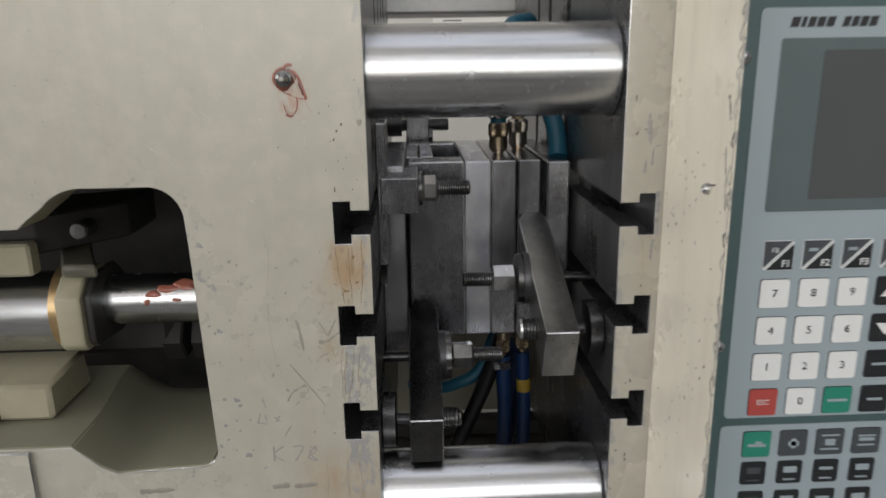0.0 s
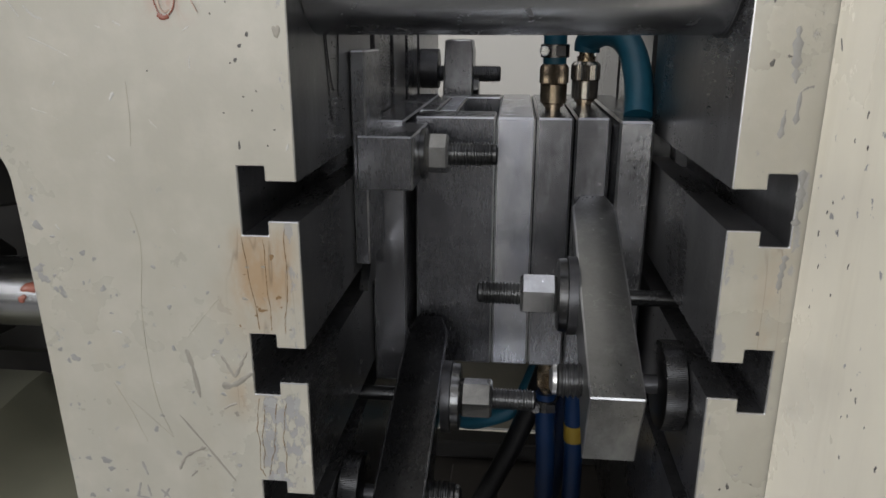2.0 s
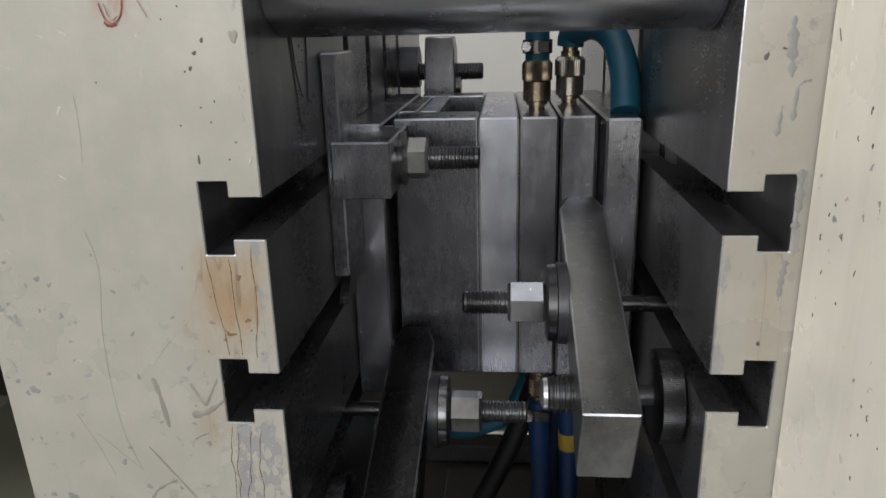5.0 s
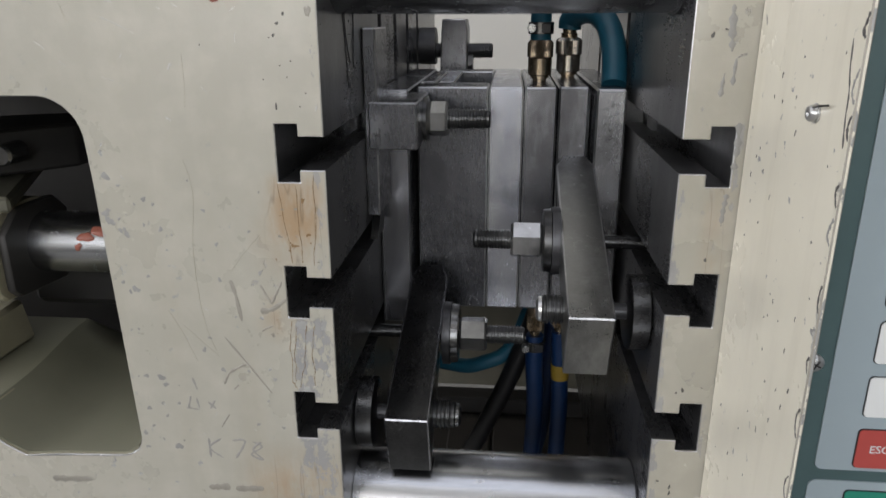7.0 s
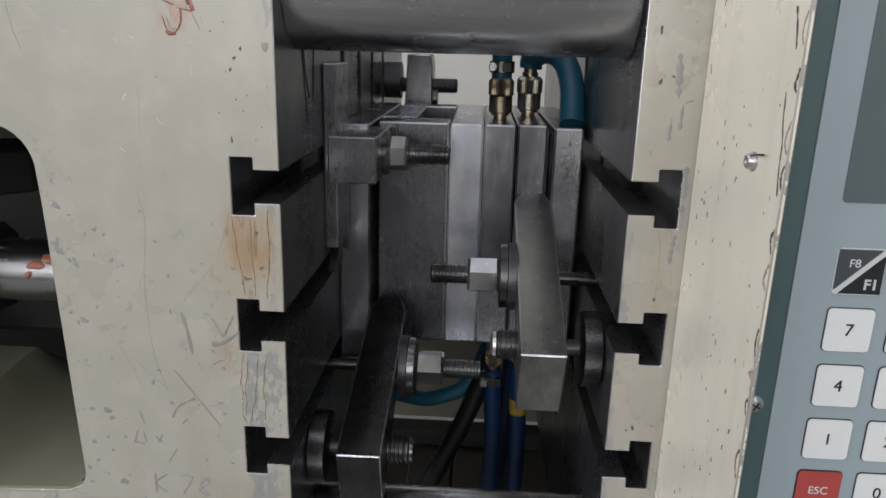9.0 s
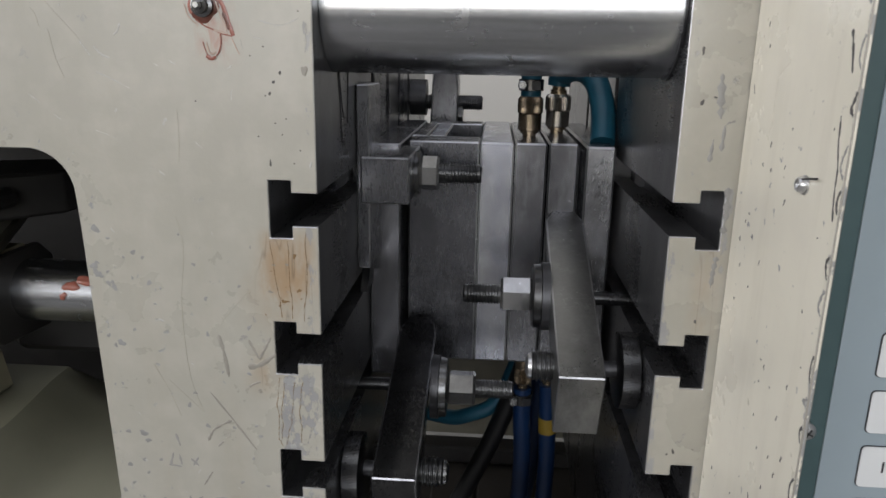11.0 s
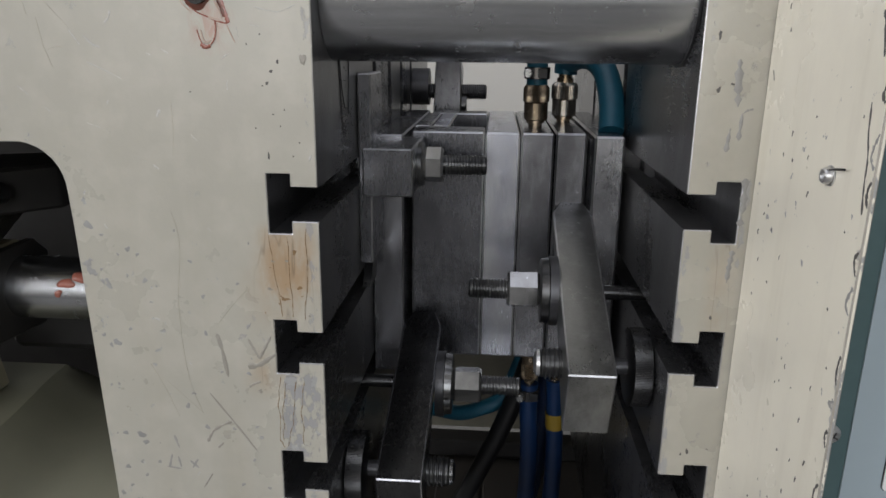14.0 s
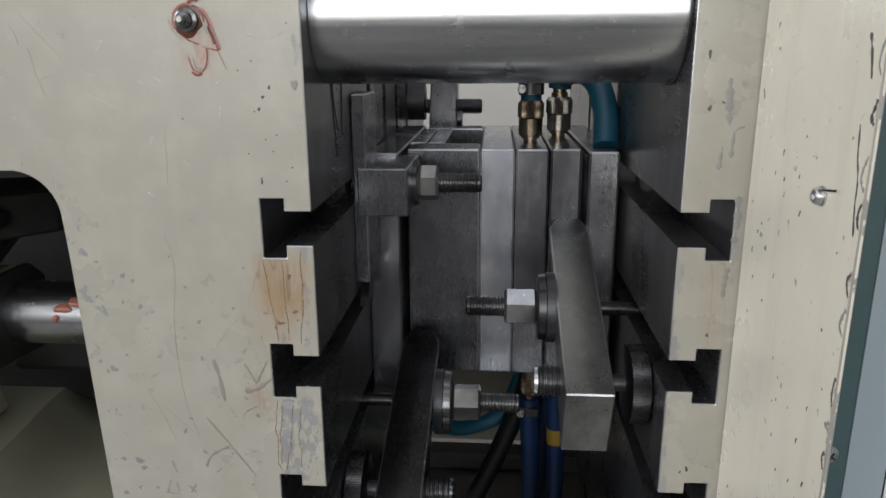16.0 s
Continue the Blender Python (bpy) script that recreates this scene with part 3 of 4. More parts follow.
def saddle():
    """The cast floor of the opening, rising to a hump towards the rear."""
    bm = bmesh.new()
    front = [(-0.62, 0.9516), (-0.262, 0.9518), (-0.237, 0.9518), (-0.219, 0.9368), (-0.208, 0.9308), (-0.185, 0.9328), (-0.165, 0.9336), (-0.149, 0.9345), (-0.1425, 0.9390)]
    rear = [(-0.62, 0.9522), (-0.264, 0.9530), (-0.247, 0.9530), (-0.237, 0.9450), (-0.227, 0.9350), (-0.212, 0.9302), (-0.195, 0.9290), (-0.165, 0.9290), (-0.1425, 0.9290)]
    rows = []
    for k in range(9):
        t = k / 8
        u = max(0.0, (t - 0.27) / 0.73)
        e = u * u * (3 - 2 * u)
        rows.append([bm.verts.new((a[0] + (b[0] - a[0]) * e, 0.4520 + 0.131 * t, a[1] + (b[1] - a[1]) * e)) for a, b in zip(front, rear)])
    rows.append([bm.verts.new((v.co.x, 0.70, 0.86)) for v in rows[-1]])
    rows.append([bm.verts.new((v.co.x, 0.4520, 0.86)) for v in rows[0]])
    for p, q in zip(rows, rows[1:] + rows[:1]):
        for i in range(len(p) - 1):
            bm.faces.new((p[i], p[i + 1], q[i + 1], q[i]))
    for i in (3, 4):
        for k in range(4, 8):
            rows[k][i].co.z += 0.0006 * math.sin(2.3 * k + i)
    bm.faces.new([r[0] for r in rows])
    bm.faces.new([r[-1] for r in rows][::-1])
    return bm


part("worn_lip", ribbon([(-0.207, 0.9299), (-0.185, 0.9317), (-0.165, 0.9325), (-0.149, 0.9334), (-0.1430, 0.9372)], 0.0008, YL - 0.0001, 0.5, 5), M_EDGE, platen, "bare bright lip of the opening")
part("saddle", saddle(), M_SADDLE, platen, "olive cream cast floor of the opening")
part("seam_block", box(-0.62, -0.262, YL - 0.004, YL - 0.0003, 0.905, 0.950, 0.001), M_PLATEN_L, platen)
# grease nipple and the red grease round it
nx, nz = -0.0765, 1.1905
nip = part("grease_nipple", lathe([(YL, 0.0048), (YL - 0.0025, 0.0048), (YL - 0.003, 0.0034), (YL - 0.005, 0.0032), (YL - 0.006, 0.0020), (YL - 0.008, 0.0022), (YL - 0.009, 0.0012)], (nx, 0, nz), "y", 16), M_NUT, platen, "worn steel grease nipple")
part("grease_bed", blob(nx + 0.0003, nz - 0.0003, 0.0064, 0.0066, YL, 0.0004, 31, 28, 0.16), M_GREASE_DARK, platen, "dark grease under the nipple")
ring = [(0.0062 * math.cos(radians(t)), 0.0062 * math.sin(radians(t))) for t in range(75, 225, 15)]
SMEARS = ((ring, 0.0016, M_GREASE), ([(0.92 * p, 0.92 * q) for p, q in ring], 0.0008, M_GREASE_DARK),
          (((0.0045, 0.0050), (0.0080, 0.0015), (0.0100, -0.0040), (0.0116, -0.0090), (0.0125, -0.0122)), 0.0017, M_GREASE),
          (((0.0085, -0.0025), (0.0103, -0.0065), (0.0108, -0.0098)), 0.0019, M_GREASE_DARK),
          (((0.0055, 0.0020), (0.0070, -0.0030), (0.0090, -0.0075), (0.0096, -0.0105)), 0.0007, M_GREASE_THIN),
          (((-0.004, -0.0055), (0.000, -0.0082), (0.0040, -0.0098), (0.0070, -0.0112), (0.0122, -0.0124)), 0.0006, M_GREASE),
          (((0.0040, -0.0098), (0.0064, -0.0106), (0.0090, -0.0112)), 0.0012, M_GREASE_THIN),
          (((-0.0012, -0.0148), (-0.0004, -0.0180), (0.0006, -0.0206)), 0.0005, M_GREASE),
          (((0.0000, -0.0206), (0.0020, -0.0219), (0.0042, -0.0213)), 0.0017, M_GREASE),
          (((0.0042, -0.0210), (0.0060, -0.0186), (0.0070, -0.0145), (0.0068, -0.0112)), 0.0007, M_GREASE),
          (((0.0005, -0.0150), (0.0012, -0.0185), (0.0028, -0.0200), (0.0046, -0.0190)), 0.0007, M_GREASE_THIN),
          (((0.0005, 0.0068), (0.0030, 0.0082), (0.0052, 0.0076)), 0.0016, M_GREASE),
          (((0.0118, -0.0130), (0.0135, -0.0170), (0.0150, -0.0200)), 0.0005, M_GREASE_THIN),
          (((-0.0085, 0.0010), (-0.0070, -0.0040), (-0.0035, -0.0075)), 0.0005, M_GREASE_THIN))
for i, (pts, w, mat) in enumerate(SMEARS):
    part("grease_smear", ribbon([(nx + p, nz + q) for p, q in pts], w, YL - 0.00003 * (i + 1), 0.25, 70 + i), mat, platen, "streak of red grease")
# scratches, dents and scrawled marks in the paint
HAIRLINES = (((-0.092, 1.146), (-0.092, 1.134), (-0.093, 1.122)), ((-0.097, 1.098), (-0.094, 1.082), (-0.097, 1.056), (-0.097, 1.032), (-0.095, 1.012), (-0.090, 0.996)),
             ((-0.114, 1.021), (-0.108, 1.009), (-0.102, 0.993)), ((-0.107, 1.013), (-0.100, 1.006), (-0.090, 0.996)), ((-0.079, 1.043), (-0.071, 1.053), (-0.063, 1.062)),
             ((-0.155, 1.189), (-0.153, 1.186), (-0.152, 1.181)), ((-0.15, 1.194), (-0.142, 1.185), (-0.134, 1.176)), ((-0.146, 1.166), (-0.141, 1.168), (-0.136, 1.168)), ((-0.148, 1.18), (-0.146, 1.168), (-0.143, 1.159)))
SCUFFS = ((((-0.134, 1.175), (-0.132, 1.172), (-0.13, 1.169)), 0.0012), (((-0.128, 1.173), (-0.125, 1.17), (-0.121, 1.168)), 0.0012), (((-0.128, 1.162), (-0.121, 1.159), (-0.113, 1.155)), 0.0008), (((-0.115, 1.183), (-0.116, 1.18), (-0.118, 1.178)), 0.0012), (((-0.097, 1.142), (-0.098, 1.141), (-0.099, 1.139)), 0.0018), (((-0.12, 1.146), (-0.121, 1.144)), 0.0008), (((-0.031, 1.124), (-0.032, 1.121)), 0.0016), (((-0.101, 1.166), (-0.099, 1.165)), 0.0006), (((-0.068, 1.164), (-0.065, 1.166)), 0.0008), (((-0.061, 1.177), (-0.06, 1.172)), 0.0008), (((-0.053, 1.185), (-0.043, 1.183), (-0.035, 1.186)), 0.0007))
PITS = ((-0.044, 1.163), (-0.047, 1.159), (-0.049, 1.154), (-0.051, 1.153), (-0.047, 1.141), (-0.042, 1.143), (-0.044, 1.136), (-0.055, 1.135), (-0.036, 1.129), (-0.039, 1.123), (-0.035, 1.189), (-0.051, 1.174), (-0.057, 1.17), (-0.083, 1.15))
MARKS = (((-0.080, 1.038), (-0.078, 1.030), (-0.076, 1.016), 0.0016), ((-0.086, 1.007), (-0.075, 0.992), (-0.064, 0.976), 0.0009), ((-0.076, 0.992), (-0.085, 0.987), (-0.089, 0.980), 0.0013),
         ((-0.066, 1.022), (-0.060, 1.023), (-0.052, 1.029), 0.0024), ((-0.065, 1.036), (-0.062, 1.030), (-0.060, 1.026), 0.0011), ((-0.060, 1.026), (-0.057, 1.032), (-0.054, 1.038), 0.0012),
         ((-0.066, 1.011), (-0.063, 1.013), (-0.060, 1.014), 0.0010), ((-0.061, 1.010), (-0.0605, 1.009), (-0.060, 1.008), 0.0016), ((-0.093, 0.954), (-0.0905, 0.958), (-0.088, 0.962), 0.0009), ((-0.084, 0.977), (-0.0825, 0.9785), (-0.081, 0.980), 0.0009))
SCRAWL = (((-0.106, 0.980), (-0.104, 0.973)), ((-0.108, 0.969), (-0.110, 0.962)), ((-0.111, 0.962), (-0.104, 0.961)), ((-0.105, 0.968), (-0.104, 0.962)), ((-0.099, 0.966), (-0.095, 0.962)), ((-0.095, 0.967), (-0.098, 0.962)),
          ((-0.101, 0.944), (-0.101, 0.932)), ((-0.094, 0.944), (-0.101, 0.938), (-0.094, 0.932)), ((-0.088, 0.943), (-0.081, 0.943), (-0.087, 0.932)), ((-0.077, 0.943), (-0.072, 0.940), (-0.078, 0.935), (-0.072, 0.932), (-0.077, 0.938), (-0.072, 0.943)))
CRACKS = (((-0.052, 1.087), (-0.050, 1.069), (-0.048, 1.048)), ((-0.0435, 1.0865), (-0.043, 1.068), (-0.043, 1.048)), ((-0.035, 1.091), (-0.035, 1.072), (-0.037, 1.047)),
          ((-0.0505, 1.017), (-0.052, 1.002), (-0.052, 0.983), (-0.0505, 0.979)), ((-0.048, 1.014), (-0.050, 0.999), (-0.050, 0.983)), ((-0.043, 1.015), (-0.045, 0.996), (-0.048, 0.980)), ((-0.039, 1.015), (-0.041, 0.999), (-0.040, 0.981)))


def on_paint(x, z, m=0.0):
    """Whether a place of the moving platen's front is paint, clear of slots and opening."""
    if x > -0.0535 - m and any(abs(z - s) < 0.0165 + m for s in SLOT_Z):
        return False
    return x < XL - 0.001 and not (x < -0.1425 + m and 0.93 - m < z < 1.13 + m)


rnd = random.Random(4)
for i, pts in enumerate(HAIRLINES):
    part("scratch", ribbon(pts, 0.00022, YL, 0.5, i), M_SCRATCH_DARK, platen)
for i, (*pts, w) in enumerate(MARKS):
    part("scratch", ribbon(pts, w, YL, 0.5, 20 + i), M_SCRATCH, platen)
for i, pts in enumerate(SCRAWL):
    part("scrawl", ribbon([(x, z + 0.003) for x, z in pts], 0.0012, YL, 0.4, 40 + i), M_SCRAWL, platen)
for i, (x, w) in enumerate(((-0.104, 0.012), (-0.089, 0.016), (-0.1950, 0.0240))):
    part("scrawl", ribbon([(x, 0.9155), (x + w / 2, 0.916), (x + w, 0.9165)], 0.0035, YL, 0.4, 60 + i), M_SCRATCH, platen)
for i, (pts, w) in enumerate(SCUFFS):
    part("scuff", ribbon(pts, 0.6 * w, YL, 0.7, 140 + i), M_SCUFF, platen)
for i, (x, z) in enumerate(PITS):
    part("pit", blob(x, z, 0.0007 if i < 3 else 0.00035, 0.0008 if i < 3 else 0.0004, YL, 0.0001, i, 10, 0.4), M_CHIP_DARK, platen)
for i, pts in enumerate(CRACKS):
    fine = [tuple(p[k] + (q[k] - p[k]) * t for k in (0, 1)) for p, q in zip(pts, pts[1:]) for t in (0.0, 0.25, 0.5, 0.75)] + [pts[-1]]
    part("crack", ribbon([(x + rnd.uniform(-0.0005, 0.0005), z) for x, z in fine], 0.00026, YL, 0.95, 90 + i), M_CRACK, platen)
for i in range(16):
    x, z, r = rnd.uniform(-0.056, -0.034), rnd.uniform(1.048, 1.083), rnd.uniform(0.0003, 0.0011)
    part("rust_spot", blob(x, z, r, r * rnd.uniform(0.5, 1.1), YL, 0.00008, 400 + i, 12, 0.6), M_CRACK if i % 3 else M_SCRATCH, platen)
part("gouge", blob(-0.0330, 1.1640, 0.0012, 0.0026, YL, 0.0002, 8, 16, 0.5), M_SCRATCH, platen)
part("gouge", blob(-0.0500, 1.1230, 0.0004, 0.0020, YL, 0.0002, 3, 12, 0.3), M_CHIP_DARK, platen)
for i in range(70):
    x, z = rnd.uniform(-0.142, -0.055), rnd.uniform(0.93, 1.09)
    if i % 2:
        x = -0.1415 + abs(rnd.gauss(0, 0.008))
    r = rnd.uniform(0.0004, 0.0021 if i % 4 == 1 else 0.0012)
    if on_paint(x, z, 0.003):
        part("paint_chip", blob(x, z, r, r * rnd.uniform(0.7, 1.4), YL, 0.0001, i, 12, 0.5), M_PRIMER, platen)
for i in range(34):
    x, z, n = rnd.uniform(-0.165, -0.035), rnd.uniform(1.10, 1.225), rnd.uniform(0.0015, 0.006)
    if i > 22:
        x, z, n = rnd.uniform(-0.135, -0.06), rnd.uniform(0.93, 1.10), rnd.uniform(0.001, 0.003)
    ang = rnd.gauss(-0.75, 0.35) if i % 4 else rnd.uniform(0.4, 1.6)
    if on_paint(x, z, 0.009):
        part("scuff", ribbon([(x + n * t * math.cos(ang) + n * 0.06 * math.sin(5 * t + i), z + n * t * math.sin(ang)) for t in (0, 0.35, 0.7, 1)], rnd.uniform(0.0003, 0.0008), YL, 0.6, 200 + i), M_SCUFF, platen)
for i, (y0, y1, z1) in enumerate(((0.4985, 0.507, 1.128), (0.5015, 0.511, 1.140), (0.5240, 0.520, 1.137))):
    part("oil_run", tube([(XL + 0.0001, y0, 1.166), (XL + 0.0001, y0 + (y1 - y0) * 0.35, 1.152), (XL + 0.0001, y1, z1), (XL + 0.0001, y1 + 0.004, z1 - 0.001)], 0.0004, 6), M_BLACK, platen, "black oil run")

fixed = thing("fixed_platen", "cream painted fixed platen with T-slots and worn edges", "platen")
outline = [(XR, Z0)] + slot_side(XR, 1) + [(XR, Z1), (0.30, Z1), (0.30, Z0)]
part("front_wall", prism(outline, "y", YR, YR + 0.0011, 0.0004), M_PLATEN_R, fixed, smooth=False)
part("slotted_face", prism(outline, "y", YR + 0.0012, 0.6235), M_FACE, fixed, "dark machined steel face", smooth=False)
low = [(XR, Z0)] + slot_side(XR, 1)[:16] + [(XR, 1.08), (0.30, 1.08), (0.30, Z0)]
part("slotted_face", prism(low, "y", 0.6237, YB), M_FACE, fixed, "dark machined steel face", smooth=False)
part("backing", box(XR + 0.016, 0.30, 0.6237, YB, 1.0802, Z1), M_FACE, fixed, smooth=False)
ys = [v for g in (0.630, 0.713, 0.775) for v in (g - 0.0065, g + 0.0065)][1:] + [YB]
for a, b in zip(ys[::2], ys[1::2]):
    part("face_rib", box(XR, XR + 0.0158, a, b, 1.0802, Z1, 0.0006), M_FACE, fixed, smooth=False)

for i in range(15):
    x, z = rnd.uniform(0.134, 0.156), rnd.uniform(0.90, 1.20)
    if any(abs(z - s) < 0.018 for s in SLOT_Z):
        continue
    part("paint_chip", blob(x, z, rnd.uniform(0.0003, 0.0008), rnd.uniform(0.0004, 0.0016), YR, 0.0001, i + 60, 10, 0.5), M_CHIP_DARK, fixed)
for i, (pts, w) in enumerate(((((0.1475, 1.166), (0.1480, 1.156), (0.1488, 1.147)), 0.0017), (((0.1468, 1.138), (0.1460, 1.128)), 0.0012), (((0.1510, 1.144), (0.1506, 1.133)), 0.0011),
                             (((0.1510, 1.144), (0.1530, 1.1455), (0.1552, 1.146)), 0.0006), (((0.1556, 1.117), (0.1560, 1.106), (0.1556, 1.096)), 0.0016), (((0.1540, 1.085), (0.1532, 1.077), (0.1530, 1.070)), 0.0014))):
    part("scratch", ribbon(pts, 1.3 * w, YR, 0.9, 120 + i), M_PRIMER, fixed)

# ---- tie bars ----
for y, z in ((0.492, 1.193), (0.492, 0.883), (0.89, 1.193), (0.89, 0.883)):
    bar = thing("tie_bar", "polished chrome tie bar joining the two platens", "tie bar", "tie bars")
    part("bar", lathe([(XL + 0.0003, 0.0302), (XR - 0.0003, 0.0302)], (0, y, z), "x", 96), M_CHROME, bar)
    part("collar", lathe([(XR - 0.0012, 0.0312), (XR - 0.0002, 0.0312)], (0, y, z), "x", 64), M_BLACK, bar, "dark gap ring at the bar's end")

# ---- inside the moving platen's opening ----
rod = thing("guide_rod", "chrome guide rod with red grease in the platen's opening", "rod")
part("thin_rod", lathe([(-0.2309, 0.019), (-0.1437, 0.019)], (0, 0.532, 1.029), "x", 48), M_CHROME, rod)
part("thick_rod", lathe([(-0.62, 0.030), (-0.254, 0.030)], (0, 0.532, 1.022), "x", 64), M_CHROME, rod)
part("bronze_bush", lathe([(-0.2615, 0.0305), (-0.2615, 0.0325), (-0.2538, 0.0325), (-0.2538, 0.0305)], (0, 0.528, 1.027), "x", 48), M_BRONZE, rod, "bronze bush")


def on_rod(x, angle, rx, ra, h, seed):
    """An uneven drop lying on the thin rod. angle: degrees up from the front."""
    bm = blob(0, 0, rx, ra, 0.0, h, seed, 18, 0.35)
    for v in bm.verts:
        a = radians(angle) + v.co.z / 0.019
        r = 0.0191 - v.co.y
        v.co = Vector((x + v.co.x, 0.532 - r * math.cos(a), 1.029 + r * math.sin(a)))
    return bm


for i, (x, ang, rx, ra) in enumerate(((-0.1985, 8, 0.0022, 0.0022), (-0.194, 26, 0.0046, 0.0032), (-0.184, 38, 0.007, 0.0036), (-0.172, 48, 0.008, 0.0045), (-0.158, 52, 0.009, 0.004), (-0.177, 12, 0.003, 0.0015))):
    part("grease_drop", on_rod(x, ang, rx, ra, 0.0009, i + 2), M_GREASE, rod, "red grease")
bearing = thing("rod_bearing", "chipped cream and black bearing block holding the guide rod", "bearing block")
octa = [(0.490, 1.008), (0.490, 1.043), (0.505, 1.056), (0.540, 1.056), (0.552, 1.045), (0.552, 1.004), (0.540, 0.999), (0.496, 1.002)]
part("block", prism(octa, "x", -0.2535, -0.2362, 0.0015), M_GRIMY_SHADED, bearing)
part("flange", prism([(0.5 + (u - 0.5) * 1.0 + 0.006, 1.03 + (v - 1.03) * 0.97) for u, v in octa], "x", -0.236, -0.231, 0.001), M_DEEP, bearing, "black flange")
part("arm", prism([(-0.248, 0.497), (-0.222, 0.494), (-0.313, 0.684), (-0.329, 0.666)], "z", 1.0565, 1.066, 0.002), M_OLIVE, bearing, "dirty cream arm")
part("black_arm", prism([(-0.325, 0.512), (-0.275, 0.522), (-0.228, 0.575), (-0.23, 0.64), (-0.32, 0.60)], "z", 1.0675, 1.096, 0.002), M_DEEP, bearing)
part("upper_block", box(-0.46, -0.268, 0.497, 0.511, 1.058, 1.0815, 0.002), M_GRIMY_SHADED, bearing)
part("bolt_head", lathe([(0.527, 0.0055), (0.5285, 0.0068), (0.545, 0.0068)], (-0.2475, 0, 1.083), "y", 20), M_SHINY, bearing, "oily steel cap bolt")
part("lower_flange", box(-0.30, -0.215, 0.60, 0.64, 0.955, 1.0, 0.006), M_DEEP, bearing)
link = thing("toggle_block", "dirty cream toggle block beside the guide rod, coloured darker for shade", "toggle block")
part("block", prism([(0.487, 0.9525), (0.487, 0.9800), (0.545, 0.9840), (0.552, 0.9525)], "x", -0.45, -0.2645, 0.003), M_GRIMY_SHADED, link)
part("rusty_pin", lathe([(0.480, 0.004), (0.4868, 0.0045)], (-0.306, 0, 0.957), "y", 16), M_GREASE, link, "rusty pin")
nutrow = thing("locking_nuts", "greasy black locking nuts behind the rod", "nut")
for x in (-0.225, -0.200):
    part("nut", hexnut(x, x + 0.018, 0.022, 0.62, 0.965), M_DEEP, nutrow)

# ---- the mould ----
mould = thing("injection_mould", "steel injection mould clamped between the platens", "mould")
part("clamping_plate", box(XL + 0.0005, -0.0085, 0.585, 0.77, 0.958, 1.1175, 0.0010), M_MOULD, mould)
eject = part("ejector_box", box(-0.0055, 0.0415, 0.606, 0.640, 0.962, 1.1175, 0.0010), M_MOULD_DARK, mould)
part("ejector_core", box(-0.0080, 0.0415, 0.6405, 0.742, 0.962, 1.085, 0.001), M_DEEP, mould)
part("rear_rail", box(-0.0055, 0.0415, 0.7425, 0.770, 0.962, 1.1175, 0.0010), M_MOULD_DARK, mould)
part("spacer_block", box(-0.0080, 0.0035, 0.6425, 0.741, 1.0855, 1.1175, 0.0010), M_MOULD, mould)
part("spacer_block", box(0.0045, 0.0165, 0.6425, 0.741, 1.0855, 1.1175, 0.0010), M_MOULD_LIGHT, mould)
part("bright_plate", box(0.0420, 0.0645, 0.606, 0.772, 0.962, 1.1175, 0.0012), M_MOULD_LIGHT, mould, "steel plate coloured lighter for a bluish sheen")
part("cavity_plate", box(0.0652, 0.0862, 0.606, 0.772, 0.962, 1.1175, 0.0012), M_MOULD, mould)
part("cavity_plate", box(0.0872, 0.1065, 0.604, 0.772, 0.962, 1.1180, 0.0012), M_MOULD, mould)
part("backing_plate", box(0.1070, 0.1096, 0.622, 0.772, 0.962, 1.112, 0.0006), M_MOULD_DARK, mould)
part("top_clamping_plate", box(0.1100, 0.1286, 0.592, 0.772, 0.945, 1.1178, 0.0013), M_PITTED, mould, "pitted clamping plate")
strip = thing("locating_strip", "flat steel strip fixed on the moving platen", "strip")
part("strip", box(XL + 0.0003, -0.0212, 0.544, 0.584, 1.0465, 1.1555, 0.0008), M_MOULD_DARK, strip)
part("foot", prism([(0.548, 1.030), (0.562, 1.046), (0.575, 1.046), (0.570, 1.030)], "x", XL + 0.0003, -0.024), M_CLAMP_DARK, strip)


